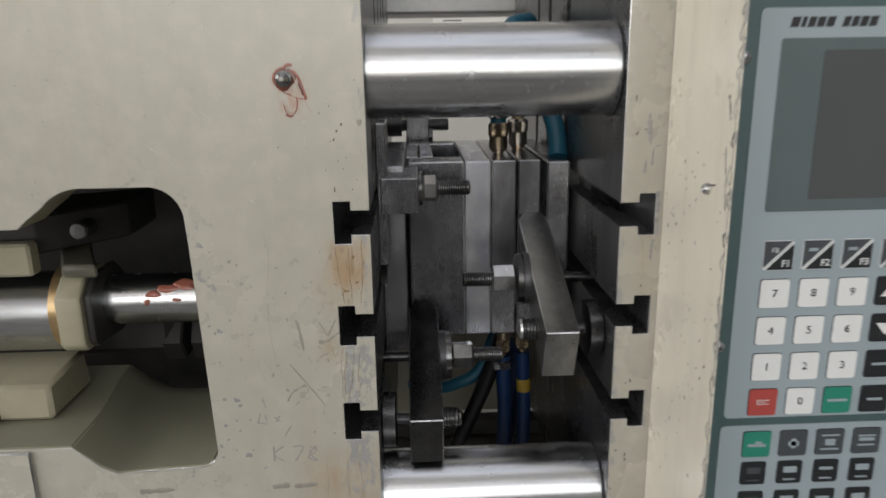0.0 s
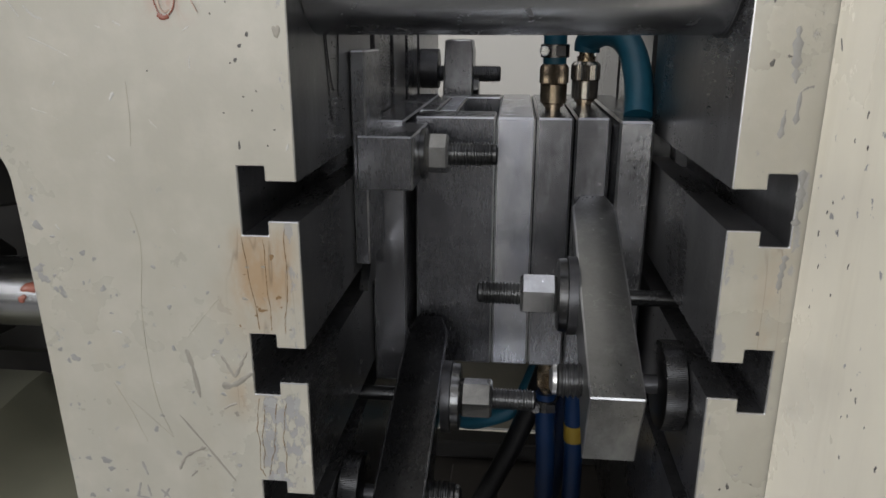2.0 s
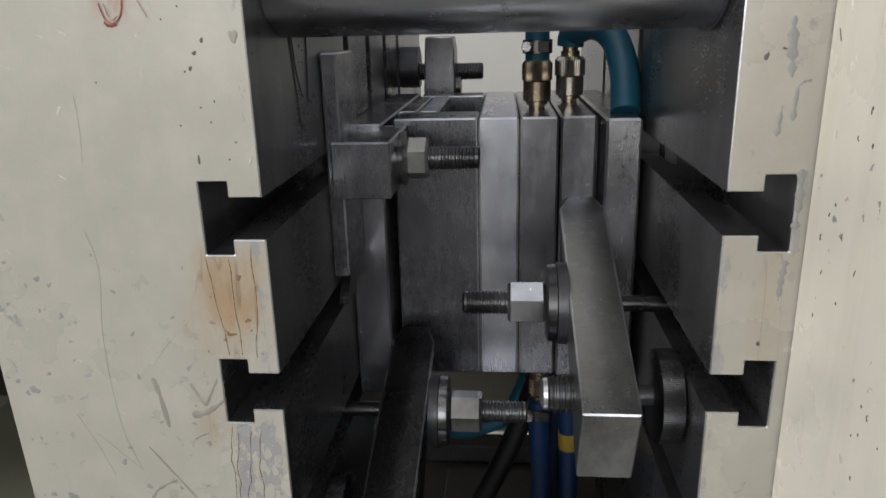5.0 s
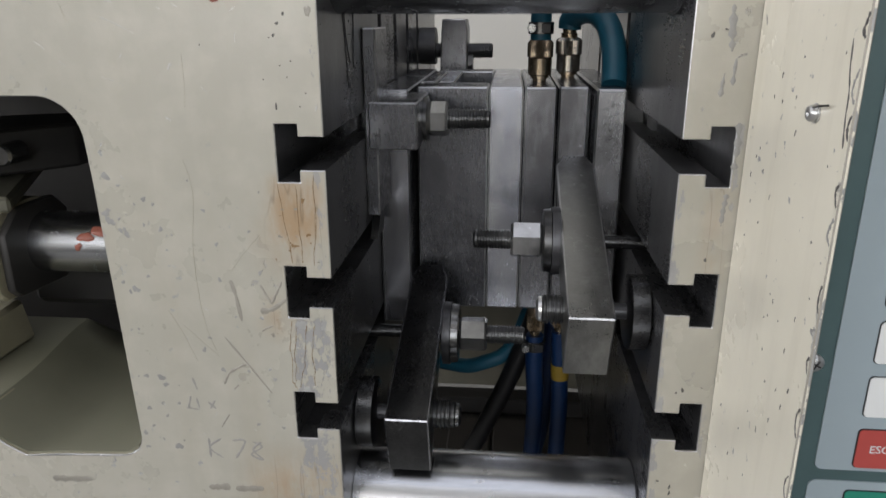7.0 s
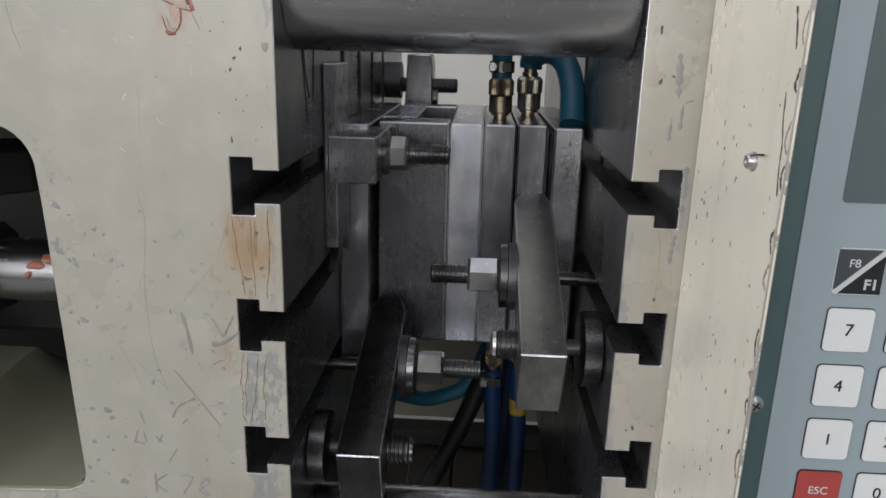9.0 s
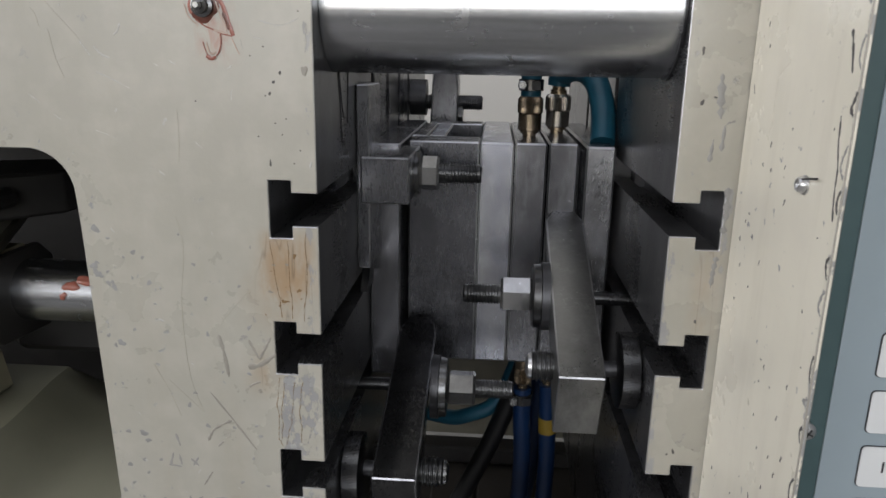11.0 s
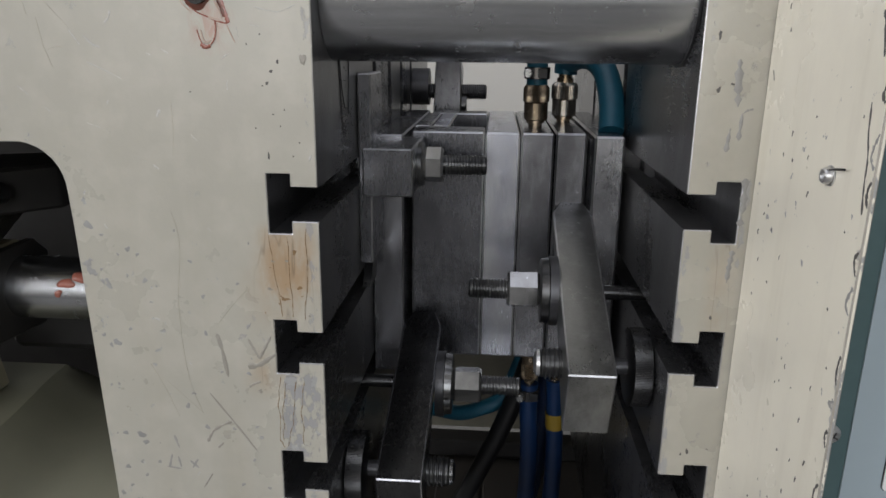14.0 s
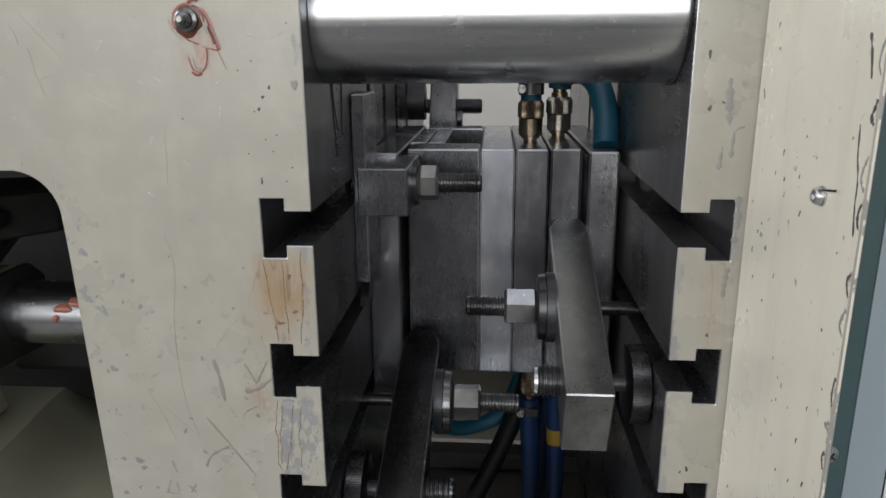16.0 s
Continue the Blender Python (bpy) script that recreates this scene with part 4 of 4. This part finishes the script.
# ---- clamps ----
def clamp(label, x0, x1, y, z, slope, mat, s, bolt, nut, tip, screw, foot, nut_turn, reach, nose):
    """A tilted clamping bar with its stud, nut, washers and knurled jack screw. s: the side of the free ends."""
    c = thing("mould_clamp", label, "clamp", "mould clamps")
    d, n = Vector((math.cos(radians(slope)), math.sin(radians(slope)))), Vector((math.sin(radians(slope)), -math.cos(radians(slope))))
    f = Vector((y, z))
    ridge = f + d * reach
    tip_low = ridge + Vector((nose + 0.001, -0.011))
    bar = prism([tuple(p) for p in (f, ridge, ridge + Vector((nose, 0.0052)), tip_low, tip_low + n * 0.030, f + n * 0.042)], "x", x0, x1)
    for v in bar.verts:
        if v.co.y > ridge.x + 0.002:
            v.co.x += 0.0045 if v.co.x < (x0 + x1) / 2 else -0.0045
    part("bar", bevelled(bar, 0.0007), mat, c)
    bx, by, bz = bolt
    wall_x = XR + 0.012 if s < 0 else XL - 0.012
    part("stud", thread((x0 + x1) / 2, bx, 0.0062, by, bz), M_THREAD, c, "black threaded stud")
    part("shank", lathe([(wall_x, 0.0042), ((x0 + x1) / 2, 0.0042)], (0, by, bz), "x", 20), M_CLAMP_DARK, c)
    nx0, nx1 = nut
    part("nut", hexnut(nx0, nx1, 0.0112, by, bz, nut_turn), M_SHINY, c, "worn bright hexagon nut", False)
    face = x0 if s < 0 else x1
    gap = (nx1 if s < 0 else nx0) - face
    part("washer", lathe([(face + gap * 0.02, 0.0205), (face + gap * 0.5, 0.0205)], (0, by, bz), "x", 40), M_BLACK, c)
    part("washer", lathe([(face + gap * 0.54, 0.0195), (face + gap * 0.94, 0.0190), (face + gap * 0.98, 0.0180)], (0, by, bz), "x", 40), M_CLAMP_DARK if s < 0 else M_NUT, c)
    sy, sz = screw
    part("screw_neck", lathe([(foot[0], 0.0045), ((x0 + x1) / 2, 0.0045)], (0, sy, sz), "x", 20), M_BLACK, c)
    part("jack_screw", thread((x0 + x1) / 2, tip + (0.003 if s < 0 else -0.003), 0.0085, sy, sz, 0.0024, 28), M_THREAD, c)
    e = tip + (0.003 if s < 0 else -0.003)
    part("screw_tip", lathe([(e, 0.0072), (e + (tip - e) * 0.6, 0.0068), (tip, 0.0042)], (0, sy, sz), "x", 24), M_SCREW if s < 0 else M_NUT, c, "rounded screw end")
    a, b = sorted(foot)
    part("knurled_foot", lathe([(a, 0.0192), (a + 0.0008, 0.0207), (b - 0.0008, 0.0207), (b, 0.0192)], (0, sy, sz), "x", 300, 0.00016), M_CLAMP_DARK, c, "knurled steel foot")
    return c


clamp("grey tilted steel clamp pressing on the mould beside the fixed platen", 0.0873, 0.1108, 0.463, 1.018, 21.0, M_CLAMP, -1, (0.0355, 0.546, 1.0325), (0.058, 0.077), 0.0725, (0.497, 1.0085), (0.1212, 0.1317), 0.61, 0.141, 0.0085)
clamp("black tilted steel clamp pressing on the mould beside the moving platen", -0.0080, 0.0160, 0.463, 0.955, 17.0, M_CLAMP_DARK, 1, (0.0690, 0.558, 0.9635), (0.0265, 0.0445), 0.0315, (0.500, 0.9375), (-0.0182, -0.0287), 0.89, 0.127, 0.0125)

block = thing("clamp_block", "scratched square steel clamp block with a stud and nut", "clamp", "mould clamps")
part("block", box(-0.0262, 0.0025, 0.5415, 0.605, 1.0870, 1.1145, 0.0009), M_MOULD_DARK, block)
part("stud", thread(-0.020, 0.0440, 0.0064, 0.575, 1.1010), M_THREAD, block)
part("washer", lathe([(0.0026, 0.0135), (0.0052, 0.0138), (0.0058, 0.0128)], (0, 0.575, 1.101), "x", 36), M_NUT, block)
part("nut", hexnut(0.0059, 0.0178, 0.0108, 0.575, 1.101, 0.59), M_SHINY, block, "worn bright hexagon nut", False)

rear = thing("rear_clamp", "upright steel clamp behind the mould with a black stud", "clamp", "mould clamps")
part("bar", prism([(-0.011, 1.060), (-0.0065, 1.159), (0.0150, 1.159), (0.0165, 1.150), (0.0165, 1.060)], "y", 0.795, 0.835, 0.001), M_MOULD_DARK, rear)
part("stud", thread(XL - 0.01, 0.039, 0.0072, 0.815, 1.131), M_BLACK, rear)
part("foot", lathe([(-0.0285, 0.0165), (-0.0135, 0.0165)], (0, 0.815, 1.135), "x", 40), M_BLACK, rear)
part("washer", lathe([(0.0166, 0.010), (0.021, 0.010), (0.021, 0.006)], (0, 0.812, 1.119), "x", 24), M_CLAMP_DARK, rear)


# ---- water hoses ----
def coupling(x, y, z, mat_body, up=1, k=1.0):
    c = thing("hose_coupling", "dull brass hose coupling screwed into the mould", "coupling", "hose couplings")
    q = lambda prof: [(z + up * a, k * r) for a, r in prof]
    part("nipple", lathe(q([(0.0, 0.0046), (0.0022, 0.0046), (0.0023, 0.0062), (0.0040, 0.0062)]), (x, y, 0), "z", 24), M_BRASS, c)
    part("sleeve", lathe(q([(0.0041, 0.0072), (0.0048, 0.0080), (0.0158, 0.0080), (0.0162, 0.0075)]), (x, y, 0), "z", 40), mat_body, c, "polished sleeve")
    part("knurled_ring", lathe(q([(0.0163, 0.0078), (0.0168, 0.0087), (0.0262, 0.0087), (0.0283, 0.0070)]), (x, y, 0), "z", 90, 0.0004), mat_body, c, "knurled ring")
    part("stem", lathe(q([(0.0284, 0.0055), (0.0315, 0.0055), (0.0318, 0.0045), (0.040, 0.0045)]), (x, y, 0), "z", 20), M_BRASS, c)
    return c


coupling(0.076, 0.653, 1.1174, M_BRASS, 1, 1.04)
coupling(0.098, 0.683, 1.1179, M_NICKEL, 1, 1.1)
coupling(0.0790, 0.632, 0.9623, M_BRASS, -1, 0.75)
coupling(0.0985, 0.640, 0.9623, M_BRASS, -1, 0.75)


def hose(label, pts, r, mat, clips=(), tape=()):
    h = thing("water_hose", label, "hose", "water hoses")
    part("hose", tube(pts, r), mat, h)
    for x, y, z in clips:
        clip = part("hose_clip", lathe([(z - 0.004, r + 0.0012), (z - 0.0038, r + 0.0016), (z + 0.0038, r + 0.0016), (z + 0.004, r + 0.0012)], (x, y, 0), "z", 28), M_NUT, h, "zinc hose clip")
        part("clip_screw", lathe([(y - r - 0.0045, 0.0024), (y - r - 0.0040, 0.0030), (y - r + 0.002, 0.0030)], (x - 0.0068, 0, z), "y", 12), M_SCREW, clip)
        part("clip_slots", box(x + 0.000, x + 0.006, y - r - 0.0022, y - r - 0.0015, z - 0.003, z + 0.003), M_BLACK, clip)
    for pts2 in tape:
        part("tape", tube(pts2, r + 0.0005), M_YELLOW, h, "band of yellow tape")
    return h


hose("teal rubber water hose rising from the mould", [(0.076, 0.653, 1.1455), (0.076, 0.653, 1.175), (0.079, 0.655, 1.205), (0.088, 0.665, 1.228), (0.103, 0.685, 1.233), (0.112, 0.71, 1.234), (0.118, 0.745, 1.222)], 0.0072, M_TEAL, [(0.076, 0.653, 1.1535)])
hose("teal rubber water hose bending down beside the fixed platen", [(0.098, 0.683, 1.1525), (0.0988, 0.682, 1.1590), (0.106, 0.672, 1.1640), (0.1145, 0.662, 1.1630), (0.1208, 0.648, 1.1555), (0.1238, 0.635, 1.142), (0.1240, 0.624, 1.129), (0.1232, 0.617, 1.1182)], 0.0083, M_TEAL)
hose("blue rubber water hose hanging below the mould", [(0.0790, 0.632, 0.930), (0.0795, 0.632, 0.905), (0.0815, 0.638, 0.86), (0.079, 0.645, 0.80), (0.070, 0.655, 0.74), (0.060, 0.66, 0.68)], 0.0067, M_BLUE, [(0.0791, 0.632, 0.922)])
hose("blue rubber water hose with a yellow tape band", [(0.0985, 0.640, 0.930), (0.1, 0.641, 0.90), (0.1012, 0.642, 0.86), (0.1005, 0.645, 0.80), (0.099, 0.65, 0.68)], 0.0066, M_BLUE, (), [[(0.1000, 0.641, 0.902), (0.1003, 0.6413, 0.895), (0.1006, 0.6416, 0.889)]])
hose("dark blue rubber hose crossing behind", [(0.096, 0.668, 0.93), (0.094, 0.67, 0.88), (0.088, 0.675, 0.82), (0.074, 0.68, 0.74), (0.068, 0.685, 0.68)], 0.0075, M_NAVY)
hose("thick black rubber hose slanting below the mould", [(0.086, 0.66, 0.955), (0.075, 0.662, 0.915), (0.058, 0.668, 0.865), (0.038, 0.675, 0.815), (0.010, 0.68, 0.75), (-0.010, 0.685, 0.68)], 0.0078, M_RUBBER)
hose("teal rubber hose curving under the mould", [(0.080, 0.69, 0.935), (0.067, 0.682, 0.903), (0.056, 0.68, 0.888), (0.042, 0.68, 0.881), (0.026, 0.684, 0.874), (0.008, 0.692, 0.872), (-0.010, 0.702, 0.870)], 0.0064, M_TEAL)

# ---- control panel ----
PY = 0.377
HX = 0.1593                     # the housing's side towards the platens
housing = thing("control_housing", "cream sheet metal control housing with chipped front edge", "housing")
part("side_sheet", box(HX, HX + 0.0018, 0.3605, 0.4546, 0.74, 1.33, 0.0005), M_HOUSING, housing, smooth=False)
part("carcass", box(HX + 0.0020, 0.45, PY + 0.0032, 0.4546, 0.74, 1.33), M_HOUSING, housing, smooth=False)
part("screw", lathe([(HX - 0.0001, 0.0034), (HX - 0.0006, 0.0034), (HX - 0.0008, 0.0029), (HX - 0.0022, 0.0028), (HX - 0.0030, 0.0022), (HX - 0.0030, 0.0012), (HX - 0.0022, 0.0008)], (0, 0.3870, 1.130), "x", 18), M_SCREW, housing, "zinc pan head screw")
part("wire_end", tube([(HX - 0.0020, 0.3860, 1.132), (HX - 0.0022, 0.380, 1.1332), (HX - 0.0020, 0.3745, 1.134)], 0.0004, 8), M_CLAMP_DARK, housing)
def side_mark(name, pts, w, mat, seed):
    """A mark on the housing's side sheet, of (y, z) points."""
    bm = ribbon(pts, w, 0.0, 0.6, seed)
    bmesh.ops.transform(bm, matrix=Matrix(((0, 1, 0, HX), (1, 0, 0, 0), (0, 0, 1, 0), (0, 0, 0, 1))), verts=bm.verts)
    return part(name, bm, mat, housing)


side_mark("scratch", [(0.3690, 1.155), (0.3680, 1.146), (0.3660, 1.139), (0.3655, 1.131), (0.3640, 1.122)], 0.0009, M_CHIP_DARK, 1)
side_mark("scratch", [(0.3705, 1.181), (0.3685, 1.176), (0.3665, 1.168)], 0.0012, M_CHIP_DARK, 2)
side_mark("scratch", [(0.4495, 1.162), (0.4475, 1.158)], 0.0008, M_CHIP_DARK, 3)
rnd = random.Random(11)
DOTS = ((0.436, 1.187), (0.433, 1.178), (0.400, 1.148), (0.418, 1.141), (0.424, 1.132), (0.415, 1.131), (0.402, 1.134), (0.398, 1.122), (0.432, 1.110), (0.435, 1.106), (0.439, 1.098), (0.425, 1.102), (0.414, 1.094), (0.368, 1.115), (0.368, 1.151))
for i in range(46):
    y, z, n = rnd.uniform(0.3665, 0.448), rnd.uniform(0.93, 1.09), rnd.uniform(0.0006, 0.0024)
    if i < len(DOTS):
        y, z = DOTS[i][0] + 0.004, DOTS[i][1]
    elif i % 2 == 0:
        y, z = rnd.gauss(0.390, 0.010), rnd.uniform(1.0, 1.06)
    side_mark("paint_chip", [(y, z), (y + n * 0.25, z - n * 0.5), (y + n * rnd.uniform(-0.3, 0.5), z - n)], rnd.uniform(0.0004, 0.0009), M_CHIP_DARK, 20 + i)
z = 0.90
while z < 1.29:
    n = rnd.uniform(0.003, 0.012)
    side_mark("edge_chip", [(0.3614, z), (0.3622 + rnd.uniform(0, 0.002), z + n * 0.3), (0.3620 + rnd.uniform(0, 0.002), z + n * 0.7), (0.3614, z + n)], rnd.uniform(0.0006, 0.0014), M_PRIMER if rnd.random() < 0.5 else M_CHIP_DARK, 300 + int(z * 1000))
    z += n + rnd.uniform(0.0, 0.016)
panel = thing("operator_terminal", "grey blue machine terminal with a dark screen and keypad", "terminal")
part("frame", box(HX + 0.0020, 0.45, PY + 0.0006, PY + 0.003, 0.74, 1.33, 0.0004), M_FRAME, panel, "dark teal frame plate")


def rounded(x0, x1, z0, z1, r, y0, y1):
    pts = []
    for cx, cz, a in ((x1 - r, z1 - r, 0), (x0 + r, z1 - r, 90), (x0 + r, z0 + r, 180), (x1 - r, z0 + r, 270)):
        pts += arc(cx, cz, r, a, a + 90, 4)
    return prism(pts, "y", y0, y1)


KX, KZ, KP, KS = 0.1882, 1.0807, 0.0219, 0.0169
over = part("overlay", rounded(0.1750, 0.43, 0.9965, 1.2225, 0.003, PY - 0.0002, PY + 0.0005), M_OVERLAY, panel, smooth=False)
over2 = part("overlay", rounded(0.1738, 0.43, 0.80, 0.9915, 0.003, PY - 0.0002, PY + 0.0005), M_OVERLAY, panel, smooth=False)
part("screen_bezel", rounded(0.1866, 0.36, 1.1185, 1.2078, 0.0015, PY - 0.0006, PY - 0.0003), M_SCREEN_EDGE, over, "dark glossy bezel", smooth=False)
part("screen", rounded(0.2092, 0.34, 1.1250, 1.2018, 0.0005, PY - 0.0009, PY - 0.0007), M_SCREEN, over, "dark switched-off screen", smooth=False)
bx = 0.1900
for w, g in ((0.0042, 0.0012), (0.0022, 0.0012), (0.0036, 0.001), (0.0038, 0.001), (0.004, 0.0045), (0.0034, 0.001), (0.0034, 0.001), (0.0038, 0.001), (0.0038, 0.001)):
    part("logo_bar", prism([(bx, 1.2131), (bx + w, 1.2131), (bx + w + 0.0012, 1.2180), (bx + 0.0012, 1.2180)], "y", PY - 0.0005, PY - 0.0003), M_INK, over, smooth=False)
    bx += w + g


def key(x, z, mat, host, text="", ink=None, size=0.0065, w=KS, h=KS, label="", dx=0.0, dz=0.0):
    rim = part("key", rounded(x, x + w, z - h, z, 0.0018, PY - 0.0006, PY - 0.0003), M_INK, host, label, smooth=False)
    part("cap", rounded(x + 0.0003, x + w - 0.0003, z - h + 0.0003, z - 0.0003, 0.0016, PY - 0.0011, PY - 0.0007), mat, rim, smooth=False).parent = host
    if text:
        lettering(text, size, x + w / 2 + dx, PY - 0.0013, z - h / 2 + dz, ink or M_INK, host, "key_lettering")


def bars(x, z, host, rows, mat, w=KS, h=KS):
    for dx, dz, bw, bh in rows:
        part("key_mark", box(x + w / 2 + dx - bw / 2, x + w / 2 + dx + bw / 2, PY - 0.0014, PY - 0.0012, z - h / 2 + dz - bh / 2, z - h / 2 + dz + bh / 2), mat, host, smooth=False)


def diagonal_key(col, low, high):
    x, z = KX + col * KP, KZ + KP
    part("key", rounded(x, x + KS, z - KS, z, 0.0018, PY - 0.0006, PY - 0.0003), M_INK_LIGHT, over, smooth=False)
    e = 0.0004
    part("cap", prism([(x + e, z - e), (x + e, z - KS + 0.0016), (x + KS - 0.0016, z - e)], "y", PY - 0.0011, PY - 0.0007), M_KEY_GREY, over, smooth=False)
    part("cap", prism([(x + KS - e, z - 0.0022), (x + 0.0022, z - KS + e), (x + KS - e, z - KS + e)], "y", PY - 0.0011, PY - 0.0007), M_KEY_BLACK, over, smooth=False)
    if low:
        lettering(low, 0.0052, x + 0.0128, PY - 0.0013, z - 0.0131, M_INK_LIGHT, over, "key_lettering", 0, 0.00012)
    if high:
        lettering(high, 0.0042, x + 0.0062, PY - 0.0013, z - 0.0055, M_INK_LIGHT, over, "key_lettering")
    else:
        bars(x, z, over, [(-0.0028, 0.003, 0.005, 0.0018)], M_OVERLAY)


diagonal_key(0, "F1", "F8")
diagonal_key(1, "F2", "")
diagonal_key(2, "F3", "")
diagonal_key(3, "", "")
for r, digits in enumerate(("789", "456", "123")):
    for c, t in enumerate(digits):
        key(KX + c * KP, KZ - r * KP, M_KEY, over, t)
for r in range(4):
    key(KX + 3 * KP, KZ - r * KP, M_KEY_BLACK, over)
    x, z = KX + 3 * KP, KZ - r * KP
    if r < 2:
        s = 1 if r == 0 else -1
        part("key_mark", prism([(x + 0.003, z - 0.0085 - s * 0.003), (x + 0.014, z - 0.0085 - s * 0.003), (x + 0.0085, z - 0.0085 + s * 0.004)], "y", PY - 0.0014, PY - 0.0012), M_KEY, over, smooth=False)
    else:
        bars(x, z, over, [(0, 0, 0.009, 0.0016)], M_OVERLAY)
key(KX, KZ - 3 * KP, M_KEY_RED, over, "ESC", M_INK_LIGHT, 0.0045)
key(KX + KP, KZ - 3 * KP, M_KEY, over, "0")
key(KX + 2 * KP, KZ - 3 * KP, M_KEY_GREEN, over)
bars(KX + 2 * KP, KZ - 3 * KP, over, [(0, 0, 0.0115, 0.0016)], M_OVERLAY)
x2 = KX - 0.0008
key(x2, 0.9880, M_KEY_GREEN, over2)
bars(x2, 0.9880, over2, [(0, -0.0005, 0.0105, 0.0018), (0.001, 0.001, 0.004, 0.002)], M_OVERLAY)
key(x2 + KP, 0.9880, M_KEY_GREY, over2)
bars(x2 + KP, 0.9880, over2, [(0, 0, 0.006, 0.003), (0, 0, 0.003, 0.006)], M_OVERLAY)
for c in (2, 3):
    key(x2 + c * KP, 0.9880, M_KEY_GREY, over2)
    bars(x2 + c * KP, 0.9880, over2, [(0, 0.0045, 0.0105, 0.001), (0, -0.0045, 0.0105, 0.001), (0, 0, 0.006, 0.004)] if c == 2 else [(0, 0.0035, 0.010, 0.001), (0, 0.0012, 0.009, 0.002), (0, -0.0025, 0.010, 0.001)], M_OVERLAY)
for r in (0, 1, 2):
    for c in range(4):
        kx, kz = x2 + 0.0006 + c * KP, 0.9680 - r * 0.0197
        key(kx, kz, M_KEY_BLACK, over2, w=0.0152, h=0.0152)
        bars(kx, kz, over2, [(0, 0.002, 0.008, 0.004 if c != 2 else 0.0018), (0, -0.0045, 0.007, 0.001)], M_OVERLAY if c else M_KEY_GREY, 0.0152, 0.0152)
for x, z in ((0.1680, 1.0415), (0.1680, 1.1985), (0.1680, 0.87)):
    scr = part("screw", lathe([(PY + 0.0005, 0.0034), (PY - 0.0012, 0.0034), (PY - 0.0026, 0.0022), (PY - 0.0029, 0.001)], (x, 0, z), "y", 20), M_SCREW, panel, "zinc cross-head screw")
    for a in (0.5, 2.07):
        cut = box(-0.0018, 0.0018, PY - 0.0031, PY - 0.0021, -0.0003, 0.0003)
        bmesh.ops.transform(cut, matrix=Matrix.Translation((x, 0, z)) @ Matrix.Rotation(a, 4, "Y"), verts=cut.verts)
        part("cross_slot", cut, M_BLACK, scr, smooth=False)
